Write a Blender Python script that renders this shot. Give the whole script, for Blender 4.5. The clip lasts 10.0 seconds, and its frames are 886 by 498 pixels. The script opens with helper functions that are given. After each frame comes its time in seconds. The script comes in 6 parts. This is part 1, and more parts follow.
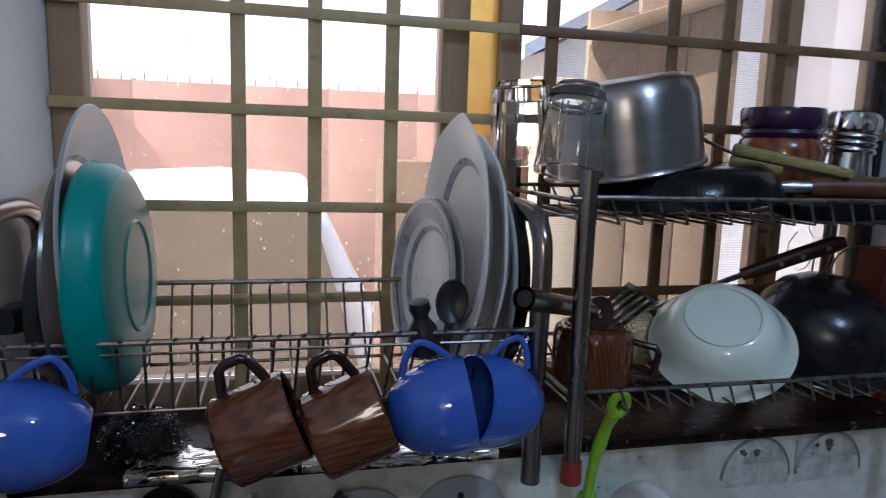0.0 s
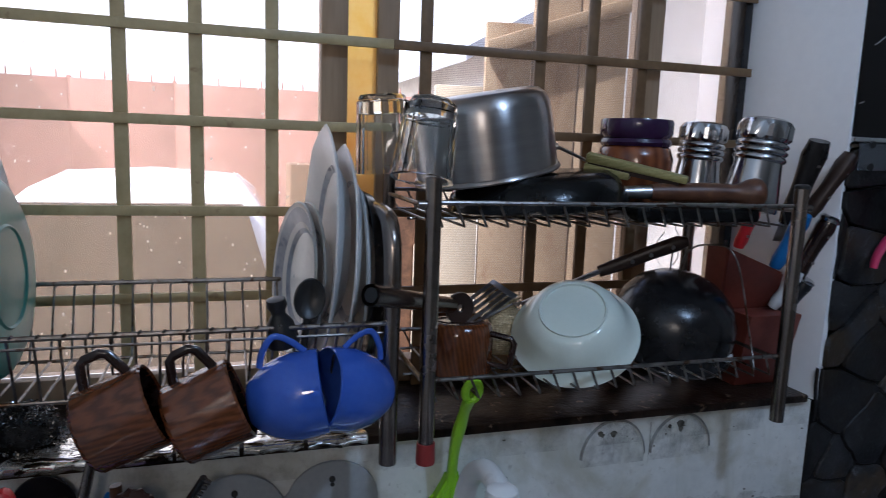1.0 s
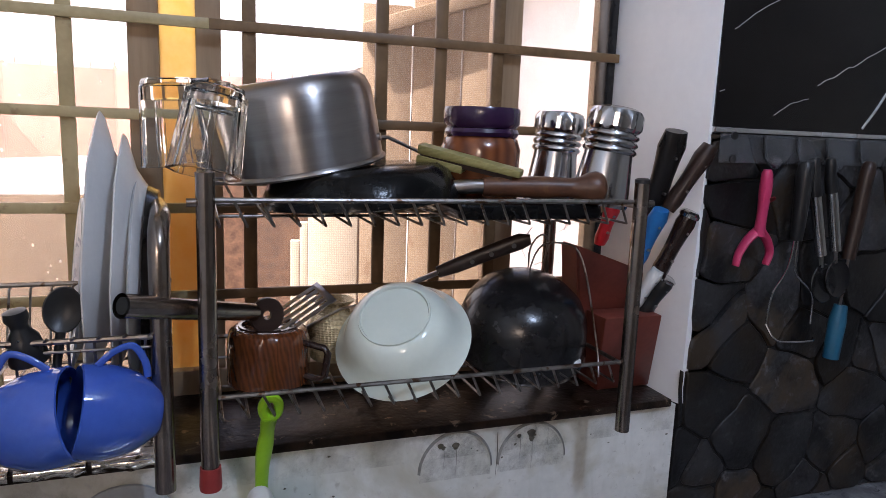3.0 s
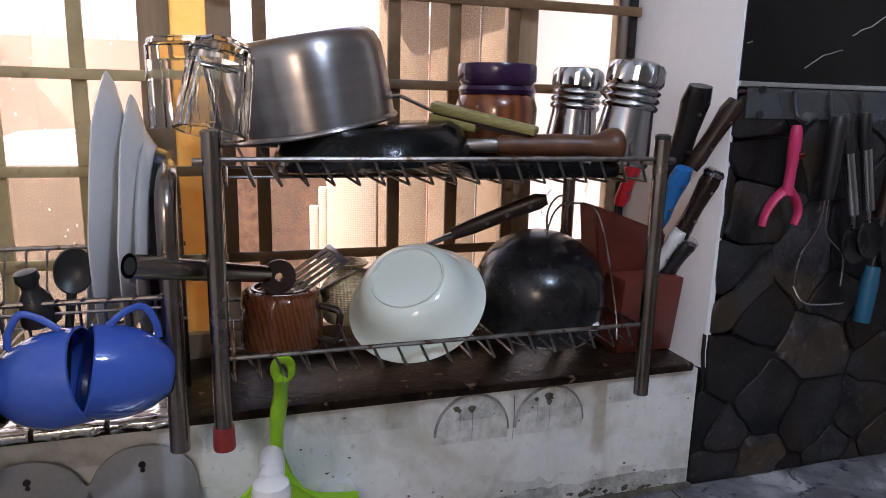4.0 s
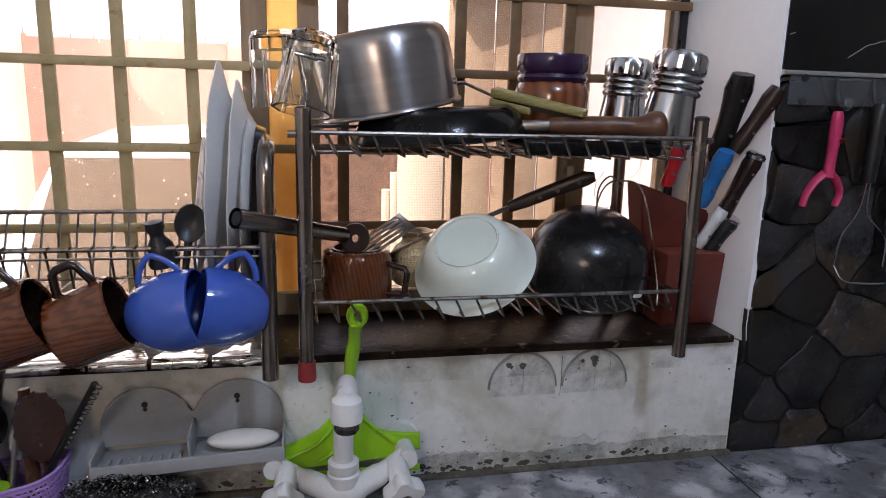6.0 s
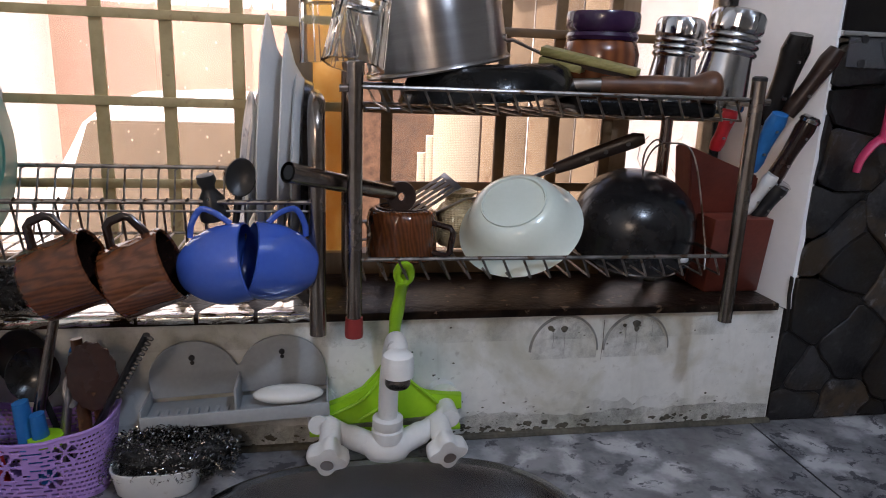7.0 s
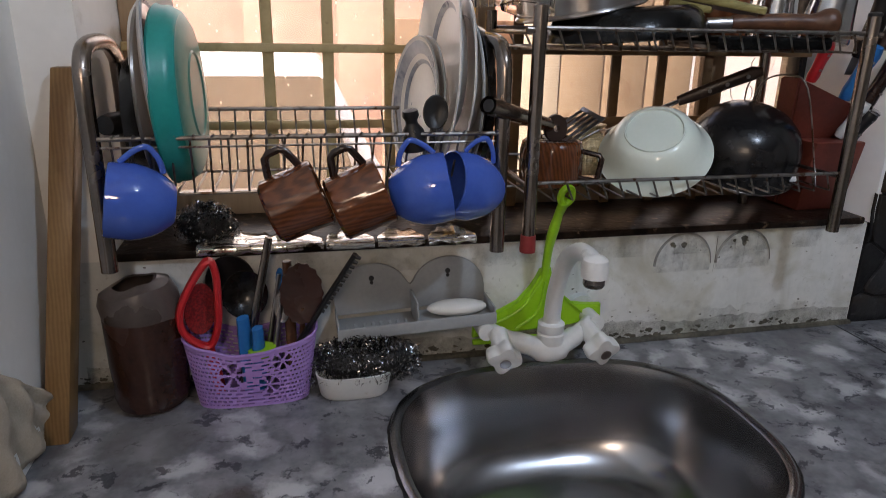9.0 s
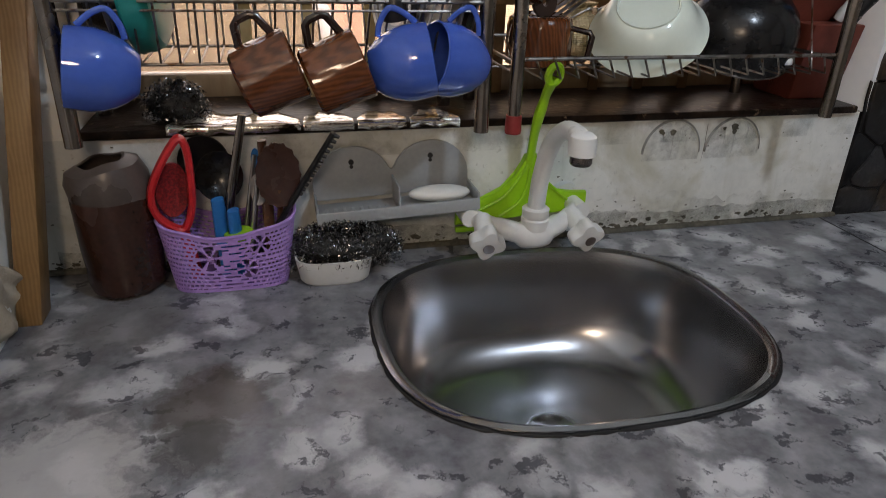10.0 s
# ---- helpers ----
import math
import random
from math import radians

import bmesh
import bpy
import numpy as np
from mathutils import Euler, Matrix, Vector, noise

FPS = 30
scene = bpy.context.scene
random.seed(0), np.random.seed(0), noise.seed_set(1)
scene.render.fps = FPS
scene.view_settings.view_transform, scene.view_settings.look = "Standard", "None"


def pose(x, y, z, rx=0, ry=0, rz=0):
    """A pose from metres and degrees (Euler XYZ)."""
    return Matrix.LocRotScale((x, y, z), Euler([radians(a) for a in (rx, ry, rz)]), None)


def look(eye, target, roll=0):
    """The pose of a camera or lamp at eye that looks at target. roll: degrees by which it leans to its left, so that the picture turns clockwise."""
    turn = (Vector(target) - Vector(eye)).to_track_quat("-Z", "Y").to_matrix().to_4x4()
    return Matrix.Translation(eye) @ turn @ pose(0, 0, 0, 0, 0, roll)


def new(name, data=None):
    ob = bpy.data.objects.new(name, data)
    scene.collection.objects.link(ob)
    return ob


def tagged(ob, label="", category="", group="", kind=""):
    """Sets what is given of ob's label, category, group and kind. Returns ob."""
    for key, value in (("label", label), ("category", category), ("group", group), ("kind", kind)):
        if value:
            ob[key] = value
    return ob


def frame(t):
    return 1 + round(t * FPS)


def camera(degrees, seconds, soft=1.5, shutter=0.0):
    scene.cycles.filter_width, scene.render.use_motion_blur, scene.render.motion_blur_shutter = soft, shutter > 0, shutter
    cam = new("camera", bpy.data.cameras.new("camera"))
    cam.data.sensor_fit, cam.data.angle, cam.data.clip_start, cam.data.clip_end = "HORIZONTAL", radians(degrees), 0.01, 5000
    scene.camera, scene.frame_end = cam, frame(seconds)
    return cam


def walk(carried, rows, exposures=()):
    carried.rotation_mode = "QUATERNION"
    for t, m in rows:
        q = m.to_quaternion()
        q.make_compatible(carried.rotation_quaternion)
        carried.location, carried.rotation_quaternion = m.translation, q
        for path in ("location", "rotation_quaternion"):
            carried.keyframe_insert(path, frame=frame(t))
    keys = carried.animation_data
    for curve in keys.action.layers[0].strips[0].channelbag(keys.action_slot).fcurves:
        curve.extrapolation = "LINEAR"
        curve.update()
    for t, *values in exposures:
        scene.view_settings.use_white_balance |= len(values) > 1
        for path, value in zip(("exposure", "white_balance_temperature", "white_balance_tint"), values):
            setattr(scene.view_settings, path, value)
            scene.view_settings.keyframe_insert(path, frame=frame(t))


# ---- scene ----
cam = camera(66.0, 10.0, soft=0.75, shutter=0.25)
METRES, EYE, TILT, LEAN, TURN = 0.9, 1.45, 0.0, 0.0, -13.8
ROWS = [
    (0.0, 0.0, 0.0, 0.0, 0.27, -8.56, -1.83),
    (0.5, 0.0605, -0.0463, 0.0096, -1.5, -7.37, -1.49),
    (1.0, 0.113, -0.0702, 0.0162, -3.46, -8.52, -2.03),
    (1.5, 0.1842, -0.0699, 0.0205, -6.61, -8.99, -2.62),
    (2.0, 0.2536, -0.0402, 0.028, -6.39, -9.1, -2.36),
    (3.5, 0.3344, 0.0041, 0.0211, -5.11, -9.95, -1.77),
    (4.0, 0.344, 0.0091, 0.0123, -3.6, -11.98, -1.33),
    (4.5, 0.3608, 0.0026, 0.0057, -1.81, -12.35, -1.59),
    (5.0, 0.3747, -0.0213, 0.001, -0.27, -11.78, -2.02),
    (6.5, 0.3419, -0.1354, -0.0216, 3.25, -12.08, -1.48),
    (7.0, 0.3157, -0.1123, -0.0311, 3.92, -14.34, -2.1),
    (7.5, 0.2032, -0.1462, -0.0346, 0.87, -15.02, -0.76),
    (8.0, 0.0893, -0.212, -0.0315, 1.7, -14.2, -0.12),
    (8.5, 0.0438, -0.2477, -0.0362, 0.66, -15.09, -1.32),
    (9.0, 0.0422, -0.2571, -0.0484, 1.31, -18.13, -0.96),
    (9.5, 0.0492, -0.2494, -0.0783, 0.73, -21.88, -1.22),
    (10.0, 0.045, -0.2477, -0.1047, 0.09, -25.13, -1.62),
]
EXPOSURES = [(0.0, 1.45, 5230, 15), (1.0, 1.49, 5230, 17), (1.5, 1.91, 5380, 18), (2.0, 2.02, 5560, 19), (3.5, 2.18, 6080, 26), (5.0, 2.16, 6120, 26), (7.0, 2.09, 6220, 24), (8.5, 2.03, 6400, 23), (9.5, 1.98, 6540, 20), (10.0, 2.12, 6760, 19)]
walk(cam, [(t, pose(0, 0, EYE, TILT, LEAN, TURN) @ pose(METRES * x, METRES * y, METRES * z, 90 + pitch, roll, yaw)) for t, x, y, z, yaw, pitch, roll in ROWS],
     EXPOSURES)

# ---- world, sun, lamp ----
world = bpy.data.worlds.new("world")
scene.world = world
world.use_nodes = True
wn = world.node_tree.nodes
sky = wn.new("ShaderNodeTexSky")
sky.sky_type, sky.sun_disc = "NISHITA", False
sky.sun_elevation, sky.sun_rotation = radians(54), radians(262)
sky.dust_density, sky.air_density, sky.ozone_density = 7.0, 1.0, 0.6
wn["Background"].inputs["Strength"].default_value = 0.15
world.node_tree.links.new(sky.outputs[0], wn["Background"].inputs["Color"])

sun = new("sun", bpy.data.lights.new("sun", "SUN"))
sun.data.energy, sun.data.angle, sun.data.color = 5.0, radians(0.5), (1.0, 0.93, 0.82)
sun.matrix_world = look((-3.0, -0.42, 4.2), (0, 0, 0))

bulb = new("ceiling_lamp_light", bpy.data.lights.new("ceiling_lamp_light", "POINT"))
bulb.data.shadow_soft_size, bulb.data.energy, bulb.data.color = 0.04, 6.2, (0.66, 0.845, 1.0)
bulb.matrix_world = Matrix.Translation((0.70, -0.42, 2.40))

# Unseen warm source inferred from reflections, set low to brighten the lower left wall.
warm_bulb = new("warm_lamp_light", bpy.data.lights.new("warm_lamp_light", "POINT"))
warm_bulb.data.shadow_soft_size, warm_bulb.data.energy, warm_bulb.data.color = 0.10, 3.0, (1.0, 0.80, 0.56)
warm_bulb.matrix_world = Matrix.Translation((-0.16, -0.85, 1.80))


# ---- materials ----
def material(name, dark, light=None, rough=0.5, metal=0.0, scale=12.0, fine=160.0, bump=0.15, coat=0.0, stretch=(1, 1, 1), rvar=0.12, trans=0.0, ior=1.45, spread=0.5):
    """A surface with colour that varies at two scales, uneven gloss and fine relief, in metres."""
    m = bpy.data.materials.new(name)
    m.use_nodes = True
    nt = m.node_tree
    b = nt.nodes["Principled BSDF"]
    light = light or tuple(min(1, c * 1.25) for c in dark)
    tc = nt.nodes.new("ShaderNodeTexCoord")
    mp = nt.nodes.new("ShaderNodeMapping")
    mp.inputs["Scale"].default_value = stretch
    nt.links.new(tc.outputs["Object"], mp.inputs[0])
    info = nt.nodes.new("ShaderNodeObjectInfo")
    shift = nt.nodes.new("ShaderNodeVectorMath")
    shift.operation = "MULTIPLY_ADD"
    shift.inputs[1].default_value = (7, 5, 3)
    nt.links.new(info.outputs["Random"], shift.inputs[0])
    nt.links.new(mp.outputs[0], shift.inputs[2])
    n1, n2 = nt.nodes.new("ShaderNodeTexNoise"), nt.nodes.new("ShaderNodeTexNoise")
    for n, s, d in ((n1, scale, 6.0), (n2, fine, 3.0)):
        n.inputs["Scale"].default_value, n.inputs["Detail"].default_value = s, d
        nt.links.new(shift.outputs[0], n.inputs["Vector"])
    add = nt.nodes.new("ShaderNodeMath")
    add.operation = "MULTIPLY_ADD"
    add.inputs[1].default_value = 0.35
    nt.links.new(n2.outputs[0], add.inputs[0])
    nt.links.new(n1.outputs[0], add.inputs[2])
    ramp = nt.nodes.new("ShaderNodeValToRGB")
    mid = 0.675
    ramp.color_ramp.elements[0].position, ramp.color_ramp.elements[1].position = mid - spread * 0.4, mid + spread * 0.4
    ramp.color_ramp.elements[0].color, ramp.color_ramp.elements[1].color = (*dark, 1), (*light, 1)
    nt.links.new(add.outputs[0], ramp.inputs[0])
    nt.links.new(ramp.outputs[0], b.inputs["Base Color"])
    rr = nt.nodes.new("ShaderNodeMapRange")
    rr.inputs["To Min"].default_value, rr.inputs["To Max"].default_value = max(0.02, rough - rvar), min(1, rough + rvar)
    nt.links.new(n1.outputs[0], rr.inputs[0])
    nt.links.new(rr.outputs[0], b.inputs["Roughness"])
    b.inputs["Metallic"].default_value, b.inputs["Coat Weight"].default_value = metal, coat
    b.inputs["Transmission Weight"].default_value, b.inputs["IOR"].default_value = trans, ior
    if bump:
        bp = nt.nodes.new("ShaderNodeBump")
        bp.inputs["Strength"].default_value, bp.inputs["Distance"].default_value = bump, 0.002
        nt.links.new(add.outputs[0], bp.inputs["Height"])
        nt.links.new(bp.outputs[0], b.inputs["Normal"])
    return m


def streaks(m, dark, light, scale, distortion, axis=(1, 1, 1), mix=0.8, way="X"):
    """Lays wood-like bands over the colour of a material."""
    nt = m.node_tree
    b = nt.nodes["Principled BSDF"]
    old = b.inputs["Base Color"].links[0].from_socket
    tc = nt.nodes.new("ShaderNodeTexCoord")
    mp = nt.nodes.new("ShaderNodeMapping")
    mp.inputs["Scale"].default_value = axis
    w = nt.nodes.new("ShaderNodeTexWave")
    w.inputs["Scale"].default_value, w.inputs["Distortion"].default_value, w.inputs["Detail"].default_value = scale, distortion, 3
    w.inputs["Detail Scale"].default_value = 1.5
    w.bands_direction = way
    ramp = nt.nodes.new("ShaderNodeValToRGB")
    ramp.color_ramp.elements[0].color, ramp.color_ramp.elements[1].color = (*dark, 1), (*light, 1)
    mixer = nt.nodes.new("ShaderNodeMix")
    mixer.data_type = "RGBA"
    mixer.inputs["Factor"].default_value = mix
    nt.links.new(tc.outputs["Object"], mp.inputs[0])
    nt.links.new(mp.outputs[0], w.inputs["Vector"])
    nt.links.new(w.outputs["Fac"], ramp.inputs[0])
    nt.links.new(old, mixer.inputs["A"])
    nt.links.new(ramp.outputs[0], mixer.inputs["B"])
    nt.links.new(mixer.outputs["Result"], b.inputs["Base Color"])
    return m


def stained(m, stain, low, high, scale=6.0, detail=8.0, stretch=(1, 1, 1), rough=None):
    """Lays stains with ragged borders over the colour of a material."""
    nt = m.node_tree
    b = nt.nodes["Principled BSDF"]
    old = b.inputs["Base Color"].links[0].from_socket
    tc = nt.nodes.new("ShaderNodeTexCoord")
    mp = nt.nodes.new("ShaderNodeMapping")
    mp.inputs["Scale"].default_value = stretch
    mp.inputs["Location"].default_value = (3.1 * scale, 1.7, 0.4)
    n = nt.nodes.new("ShaderNodeTexNoise")
    n.inputs["Scale"].default_value, n.inputs["Detail"].default_value, n.inputs["Distortion"].default_value = scale, detail, 0.4
    n.inputs["Roughness"].default_value = 0.62
    rng = nt.nodes.new("ShaderNodeMapRange")
    rng.inputs["From Min"].default_value, rng.inputs["From Max"].default_value = low, high
    mixer = nt.nodes.new("ShaderNodeMix")
    mixer.data_type = "RGBA"
    mixer.inputs["B"].default_value = (*stain, 1)
    nt.links.new(tc.outputs["Object"], mp.inputs[0])
    nt.links.new(mp.outputs[0], n.inputs["Vector"])
    nt.links.new(n.outputs[0], rng.inputs[0])
    nt.links.new(rng.outputs[0], mixer.inputs["Factor"])
    nt.links.new(old, mixer.inputs["A"])
    nt.links.new(mixer.outputs["Result"], b.inputs["Base Color"])
    return m


M = {}
M["plaster"] = stained(stained(material("painted_plaster", (0.60, 0.62, 0.60), (0.78, 0.79, 0.76), 0.6, scale=5, fine=90, bump=0.35), (0.38, 0.36, 0.24), 0.48, 0.76, 7), (0.16, 0.15, 0.115), 0.68, 0.76, 30)
stained(M["plaster"], (0.50, 0.50, 0.47), 0.60, 0.72, 85, 4)
stained(M["plaster"], (0.52, 0.53, 0.48), 0.54, 0.78, 22, 6, (1, 1, 0.18))
M["plaster_side"] = stained(material("painted_side_wall", (0.80, 0.79, 0.75), (0.87, 0.86, 0.82), 0.6, scale=4, fine=80, bump=0.25), (0.40, 0.36, 0.28), 0.62, 0.8, 7)
def marble():
    """Cloudy white blots parted by grey bands, with ragged dark flecks and brown-grey patches."""
    m = material("grey_marble", (0.115, 0.118, 0.130), (0.255, 0.258, 0.275), 0.18, scale=22, fine=110, bump=0.03, spread=0.5)
    nt = m.node_tree
    b = nt.nodes["Principled BSDF"]
    tc = nt.nodes.new("ShaderNodeTexCoord")
    warp = nt.nodes.new("ShaderNodeTexNoise")
    warp.inputs["Scale"].default_value, warp.inputs["Detail"].default_value, warp.inputs["Roughness"].default_value = 15, 8, 0.62
    nt.links.new(tc.outputs["Object"], warp.inputs["Vector"])
    bent = nt.nodes.new("ShaderNodeVectorMath")
    bent.operation = "MULTIPLY_ADD"
    bent.inputs[1].default_value = (0.095, 0.095, 0.0)
    nt.links.new(warp.outputs["Color"], bent.inputs[0])
    nt.links.new(tc.outputs["Object"], bent.inputs[2])

    def lay(fac, colour):
        mixer = nt.nodes.new("ShaderNodeMix")
        mixer.data_type = "RGBA"
        nt.links.new(b.inputs["Base Color"].links[0].from_socket, mixer.inputs["A"])
        mixer.inputs["B"].default_value = (*colour, 1)
        nt.links.new(fac, mixer.inputs["Factor"])
        nt.links.new(mixer.outputs["Result"], b.inputs["Base Color"])

    def ranged(socket, low, high, most=1.0):
        r = nt.nodes.new("ShaderNodeMapRange")
        r.interpolation_type = "SMOOTHSTEP"
        r.inputs["From Min"].default_value, r.inputs["From Max"].default_value, r.inputs["To Max"].default_value = low, high, most
        nt.links.new(socket, r.inputs[0])
        return r.outputs[0]

    def noisy(scale, detail, rough, place, stretch=(1, 1, 1)):
        mp, n = nt.nodes.new("ShaderNodeMapping"), nt.nodes.new("ShaderNodeTexNoise")
        mp.inputs["Location"].default_value, mp.inputs["Scale"].default_value = place, stretch
        nt.links.new(bent.outputs[0], mp.inputs[0])
        n.inputs["Scale"].default_value, n.inputs["Detail"].default_value, n.inputs["Roughness"].default_value = scale, detail, rough
        nt.links.new(mp.outputs[0], n.inputs["Vector"])
        return n.outputs[0]

    cell = nt.nodes.new("ShaderNodeTexVoronoi")
    cell.feature = "SMOOTH_F1"
    cell.inputs["Scale"].default_value, cell.inputs["Smoothness"].default_value = 15, 0.25
    nt.links.new(bent.outputs[0], cell.inputs["Vector"])
    lay(ranged(cell.outputs["Distance"], 0.54, 0.20, 0.85), (0.53, 0.535, 0.56))
    lay(ranged(noisy(10, 4, 0.5, (2.3, 0.4, 0)), 0.52, 0.67, 0.58), (0.115, 0.113, 0.122))
    lay(ranged(noisy(30, 6, 0.6, (5.1, 1.2, 0), (1, 1.5, 1)), 0.57, 0.63, 0.8), (0.042, 0.043, 0.052))
    lay(ranged(noisy(48, 5, 0.6, (0.7, 3.3, 0), (1.4, 0.8, 1)), 0.60, 0.70, 0.6), (0.08, 0.08, 0.092))
    # two brown-grey patches and a white cloud near the front
    for x, y, r, colour, most in ((-0.10, 0.372, 0.085, (0.085, 0.075, 0.068), 0.85), (-0.105, 0.305, 0.055, (0.075, 0.072, 0.070), 0.8), (-0.225, 0.285, 0.13, (0.50, 0.495, 0.50), 0.7), (-0.20, 0.56, 0.11, (0.16, 0.155, 0.155), 0.6)):
        d = nt.nodes.new("ShaderNodeVectorMath")
        d.operation = "DISTANCE"
        d.inputs[1].default_value = (x + 0.047, y + 0.047, CT)
        nt.links.new(bent.outputs[0], d.inputs[0])
        grain = nt.nodes.new("ShaderNodeMath")
        grain.operation = "MULTIPLY_ADD"
        grain.inputs[1].default_value = r * 0.9
        nt.links.new(noisy(40, 6, 0.65, (x * 9, y * 7, 0)), grain.inputs[0])
        nt.links.new(d.outputs["Value"], grain.inputs[2])
        lay(ranged(grain.outputs[0], r * 1.25, r * 0.85, most), colour)
    return m


CT = 0.915            # worktop
M["marble"] = marble()
M["plaster_white"] = stained(material("white_reveal_paint", (0.80, 0.81, 0.82), (0.87, 0.88, 0.88), 0.55, scale=4, fine=80, bump=0.2), (0.55, 0.54, 0.50), 0.66, 0.80, 16)
M["clear_plastic"] = material("clear_plastic_hooks", (0.62, 0.64, 0.68), (0.72, 0.74, 0.78), 0.16, scale=14, bump=0.02, trans=0.93, ior=1.3)
M["etching"] = material("grey_etched_flower", (0.42, 0.42, 0.42), (0.55, 0.55, 0.55), 0.6, bump=0.0)
M["pale_board"] = stained(material("pale_board", (0.46, 0.375, 0.26), (0.55, 0.46, 0.33), 0.7, scale=5, bump=0.15), (0.48, 0.37, 0.24), 0.58, 0.75, 8)
M["roof"] = material("grey_roof_sheet", (0.30, 0.31, 0.33), (0.38, 0.39, 0.41), 0.5, bump=0.1)
M["ceiling"] = material("ceiling_paint", (0.46, 0.45, 0.43), None, 0.8, bump=0.1)
M["sill"] = stained(material("dark_sill_sheet", (0.008, 0.0055, 0.0045), (0.026, 0.016, 0.011), 0.32, scale=34, fine=140, bump=1.0, spread=0.35, rvar=0.06, ior=1.22), (0.17, 0.12, 0.08), 0.61, 0.66, 48)
# Pale metal with dark streaks: the window's reflection, broken by wires, put in colour.
M["sill_gleam"] = stained(stained(material("window_gleam_on_sill", (0.86, 0.80, 0.70), (0.97, 0.94, 0.88), 0.12, 0.75, scale=45, fine=160, bump=0.35), (0.05, 0.032, 0.02), 0.52, 0.56, 34, stretch=(0.6, 2.2, 1)), (0.09, 0.06, 0.035), 0.60, 0.63, 90)
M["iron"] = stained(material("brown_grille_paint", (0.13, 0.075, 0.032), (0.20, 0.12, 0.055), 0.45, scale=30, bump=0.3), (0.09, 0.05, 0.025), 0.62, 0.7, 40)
# Left bars lightened towards olive: the window's veiling glare put into the paint.
M["iron_glare"] = stained(material("glare_lit_olive_grille_paint", (0.40, 0.31, 0.15), (0.50, 0.40, 0.21), 0.42, scale=30, bump=0.3), (0.30, 0.21, 0.10), 0.62, 0.7, 40)
M["frame_wood"] = material("brown_frame", (0.24, 0.16, 0.09), (0.36, 0.25, 0.15), 0.5, stretch=(1, 1, 0.1), scale=20)
M["steel_tube"] = stained(material("tarnished_chrome", (0.20, 0.165, 0.14), (0.36, 0.31, 0.275), 0.24, 1.0, scale=22, bump=0.04, spread=0.9), (0.19, 0.115, 0.07), 0.62, 0.80, 40)
M["wire"] = stained(material("rusty_wire", (0.15, 0.135, 0.12), (0.31, 0.285, 0.26), 0.35, 0.9, scale=50, bump=0.1), (0.10, 0.055, 0.03), 0.55, 0.62, 60)
M["steel"] = material("brushed_steel", (0.36, 0.335, 0.32), (0.43, 0.405, 0.39), 0.30, 1.0, scale=8, fine=60, bump=0.0, stretch=(1, 1, 14), rvar=0.04)
M["chrome"] = material("polished_shaker_steel", (0.50, 0.50, 0.51), (0.60, 0.60, 0.61), 0.16, 1.0, scale=12, fine=90, bump=0.02, rvar=0.05)
def turned(m, amount):
    """Brushed in rings round the z axis: highlights become upright streaks."""
    nt = m.node_tree
    tg = nt.nodes.new("ShaderNodeTangent")
    tg.direction_type, tg.axis = "RADIAL", "Z"
    nt.links.new(tg.outputs[0], nt.nodes["Principled BSDF"].inputs["Tangent"])
    nt.nodes["Principled BSDF"].inputs["Anisotropic"].default_value = amount
    nt.nodes["Principled BSDF"].inputs["Anisotropic Rotation"].default_value = 0.25
turned(M["steel"], 0.75)
M["sink_steel"] = material("sink_steel", (0.35, 0.35, 0.365), (0.40, 0.40, 0.415), 0.22, 1.0, scale=14, fine=300, bump=0.02, rvar=0.04)
M["pan_black"] = stained(material("black_pan_enamel", (0.006, 0.006, 0.007), (0.018, 0.017, 0.017), 0.22, scale=25, bump=0.12), (0.020, 0.017, 0.014), 0.62, 0.8, 30)
M["pan_sooty"] = material("sooty_pan_base", (0.003, 0.003, 0.0035), (0.008, 0.0078, 0.0075), 0.16, scale=35, fine=260, bump=0.35, rvar=0.05, ior=1.3)
M["celadon"] = material("pale_green_glaze", (0.66, 0.74, 0.66), (0.72, 0.79, 0.72), 0.14, scale=6, bump=0.02, coat=0.3, rvar=0.04)
M["china"] = material("white_china", (0.66, 0.65, 0.64), (0.76, 0.75, 0.73), 0.34, scale=6, bump=0.02, rvar=0.06)
M["china_motif"] = stained(material("china_with_flowers", (0.66, 0.65, 0.64), (0.76, 0.75, 0.73), 0.34, scale=6, bump=0.02, rvar=0.06), (0.18, 0.25, 0.30), 0.63, 0.66, 42)
M["teal"] = material("teal_plastic", (0.006, 0.235, 0.215), (0.012, 0.30, 0.27), 0.32, scale=10, bump=0.05)
M["teal_clear"] = material("frosted_teal_plastic", (0.07, 0.33, 0.27), (0.12, 0.40, 0.33), 0.35, scale=10, bump=0.05, trans=0.45)
M["blue"] = material("blue_glaze", (0.042, 0.100, 0.45), (0.058, 0.130, 0.52), 0.06, scale=9, bump=0.03, coat=0.5, rvar=0.04)
M["brown_glaze"] = streaks(material("brown_wood_glaze", (0.10, 0.030, 0.010), (0.17, 0.052, 0.016), 0.10, scale=14, bump=0.05, coat=0.5), (0.026, 0.008, 0.003), (0.150, 0.046, 0.014), 90, 5.0, (1, 1, 0.22), 0.5, "DIAGONAL")
M["brown_dark"] = material("dark_brown_glaze", (0.015, 0.007, 0.005), (0.03, 0.014, 0.01), 0.18, coat=0.2, bump=0.03)
M["glass"] = material("clear_glass", (0.95, 0.97, 0.96), (0.98, 0.99, 0.98), 0.03, scale=20, bump=0.05, trans=1.0, ior=1.48, rvar=0.02)
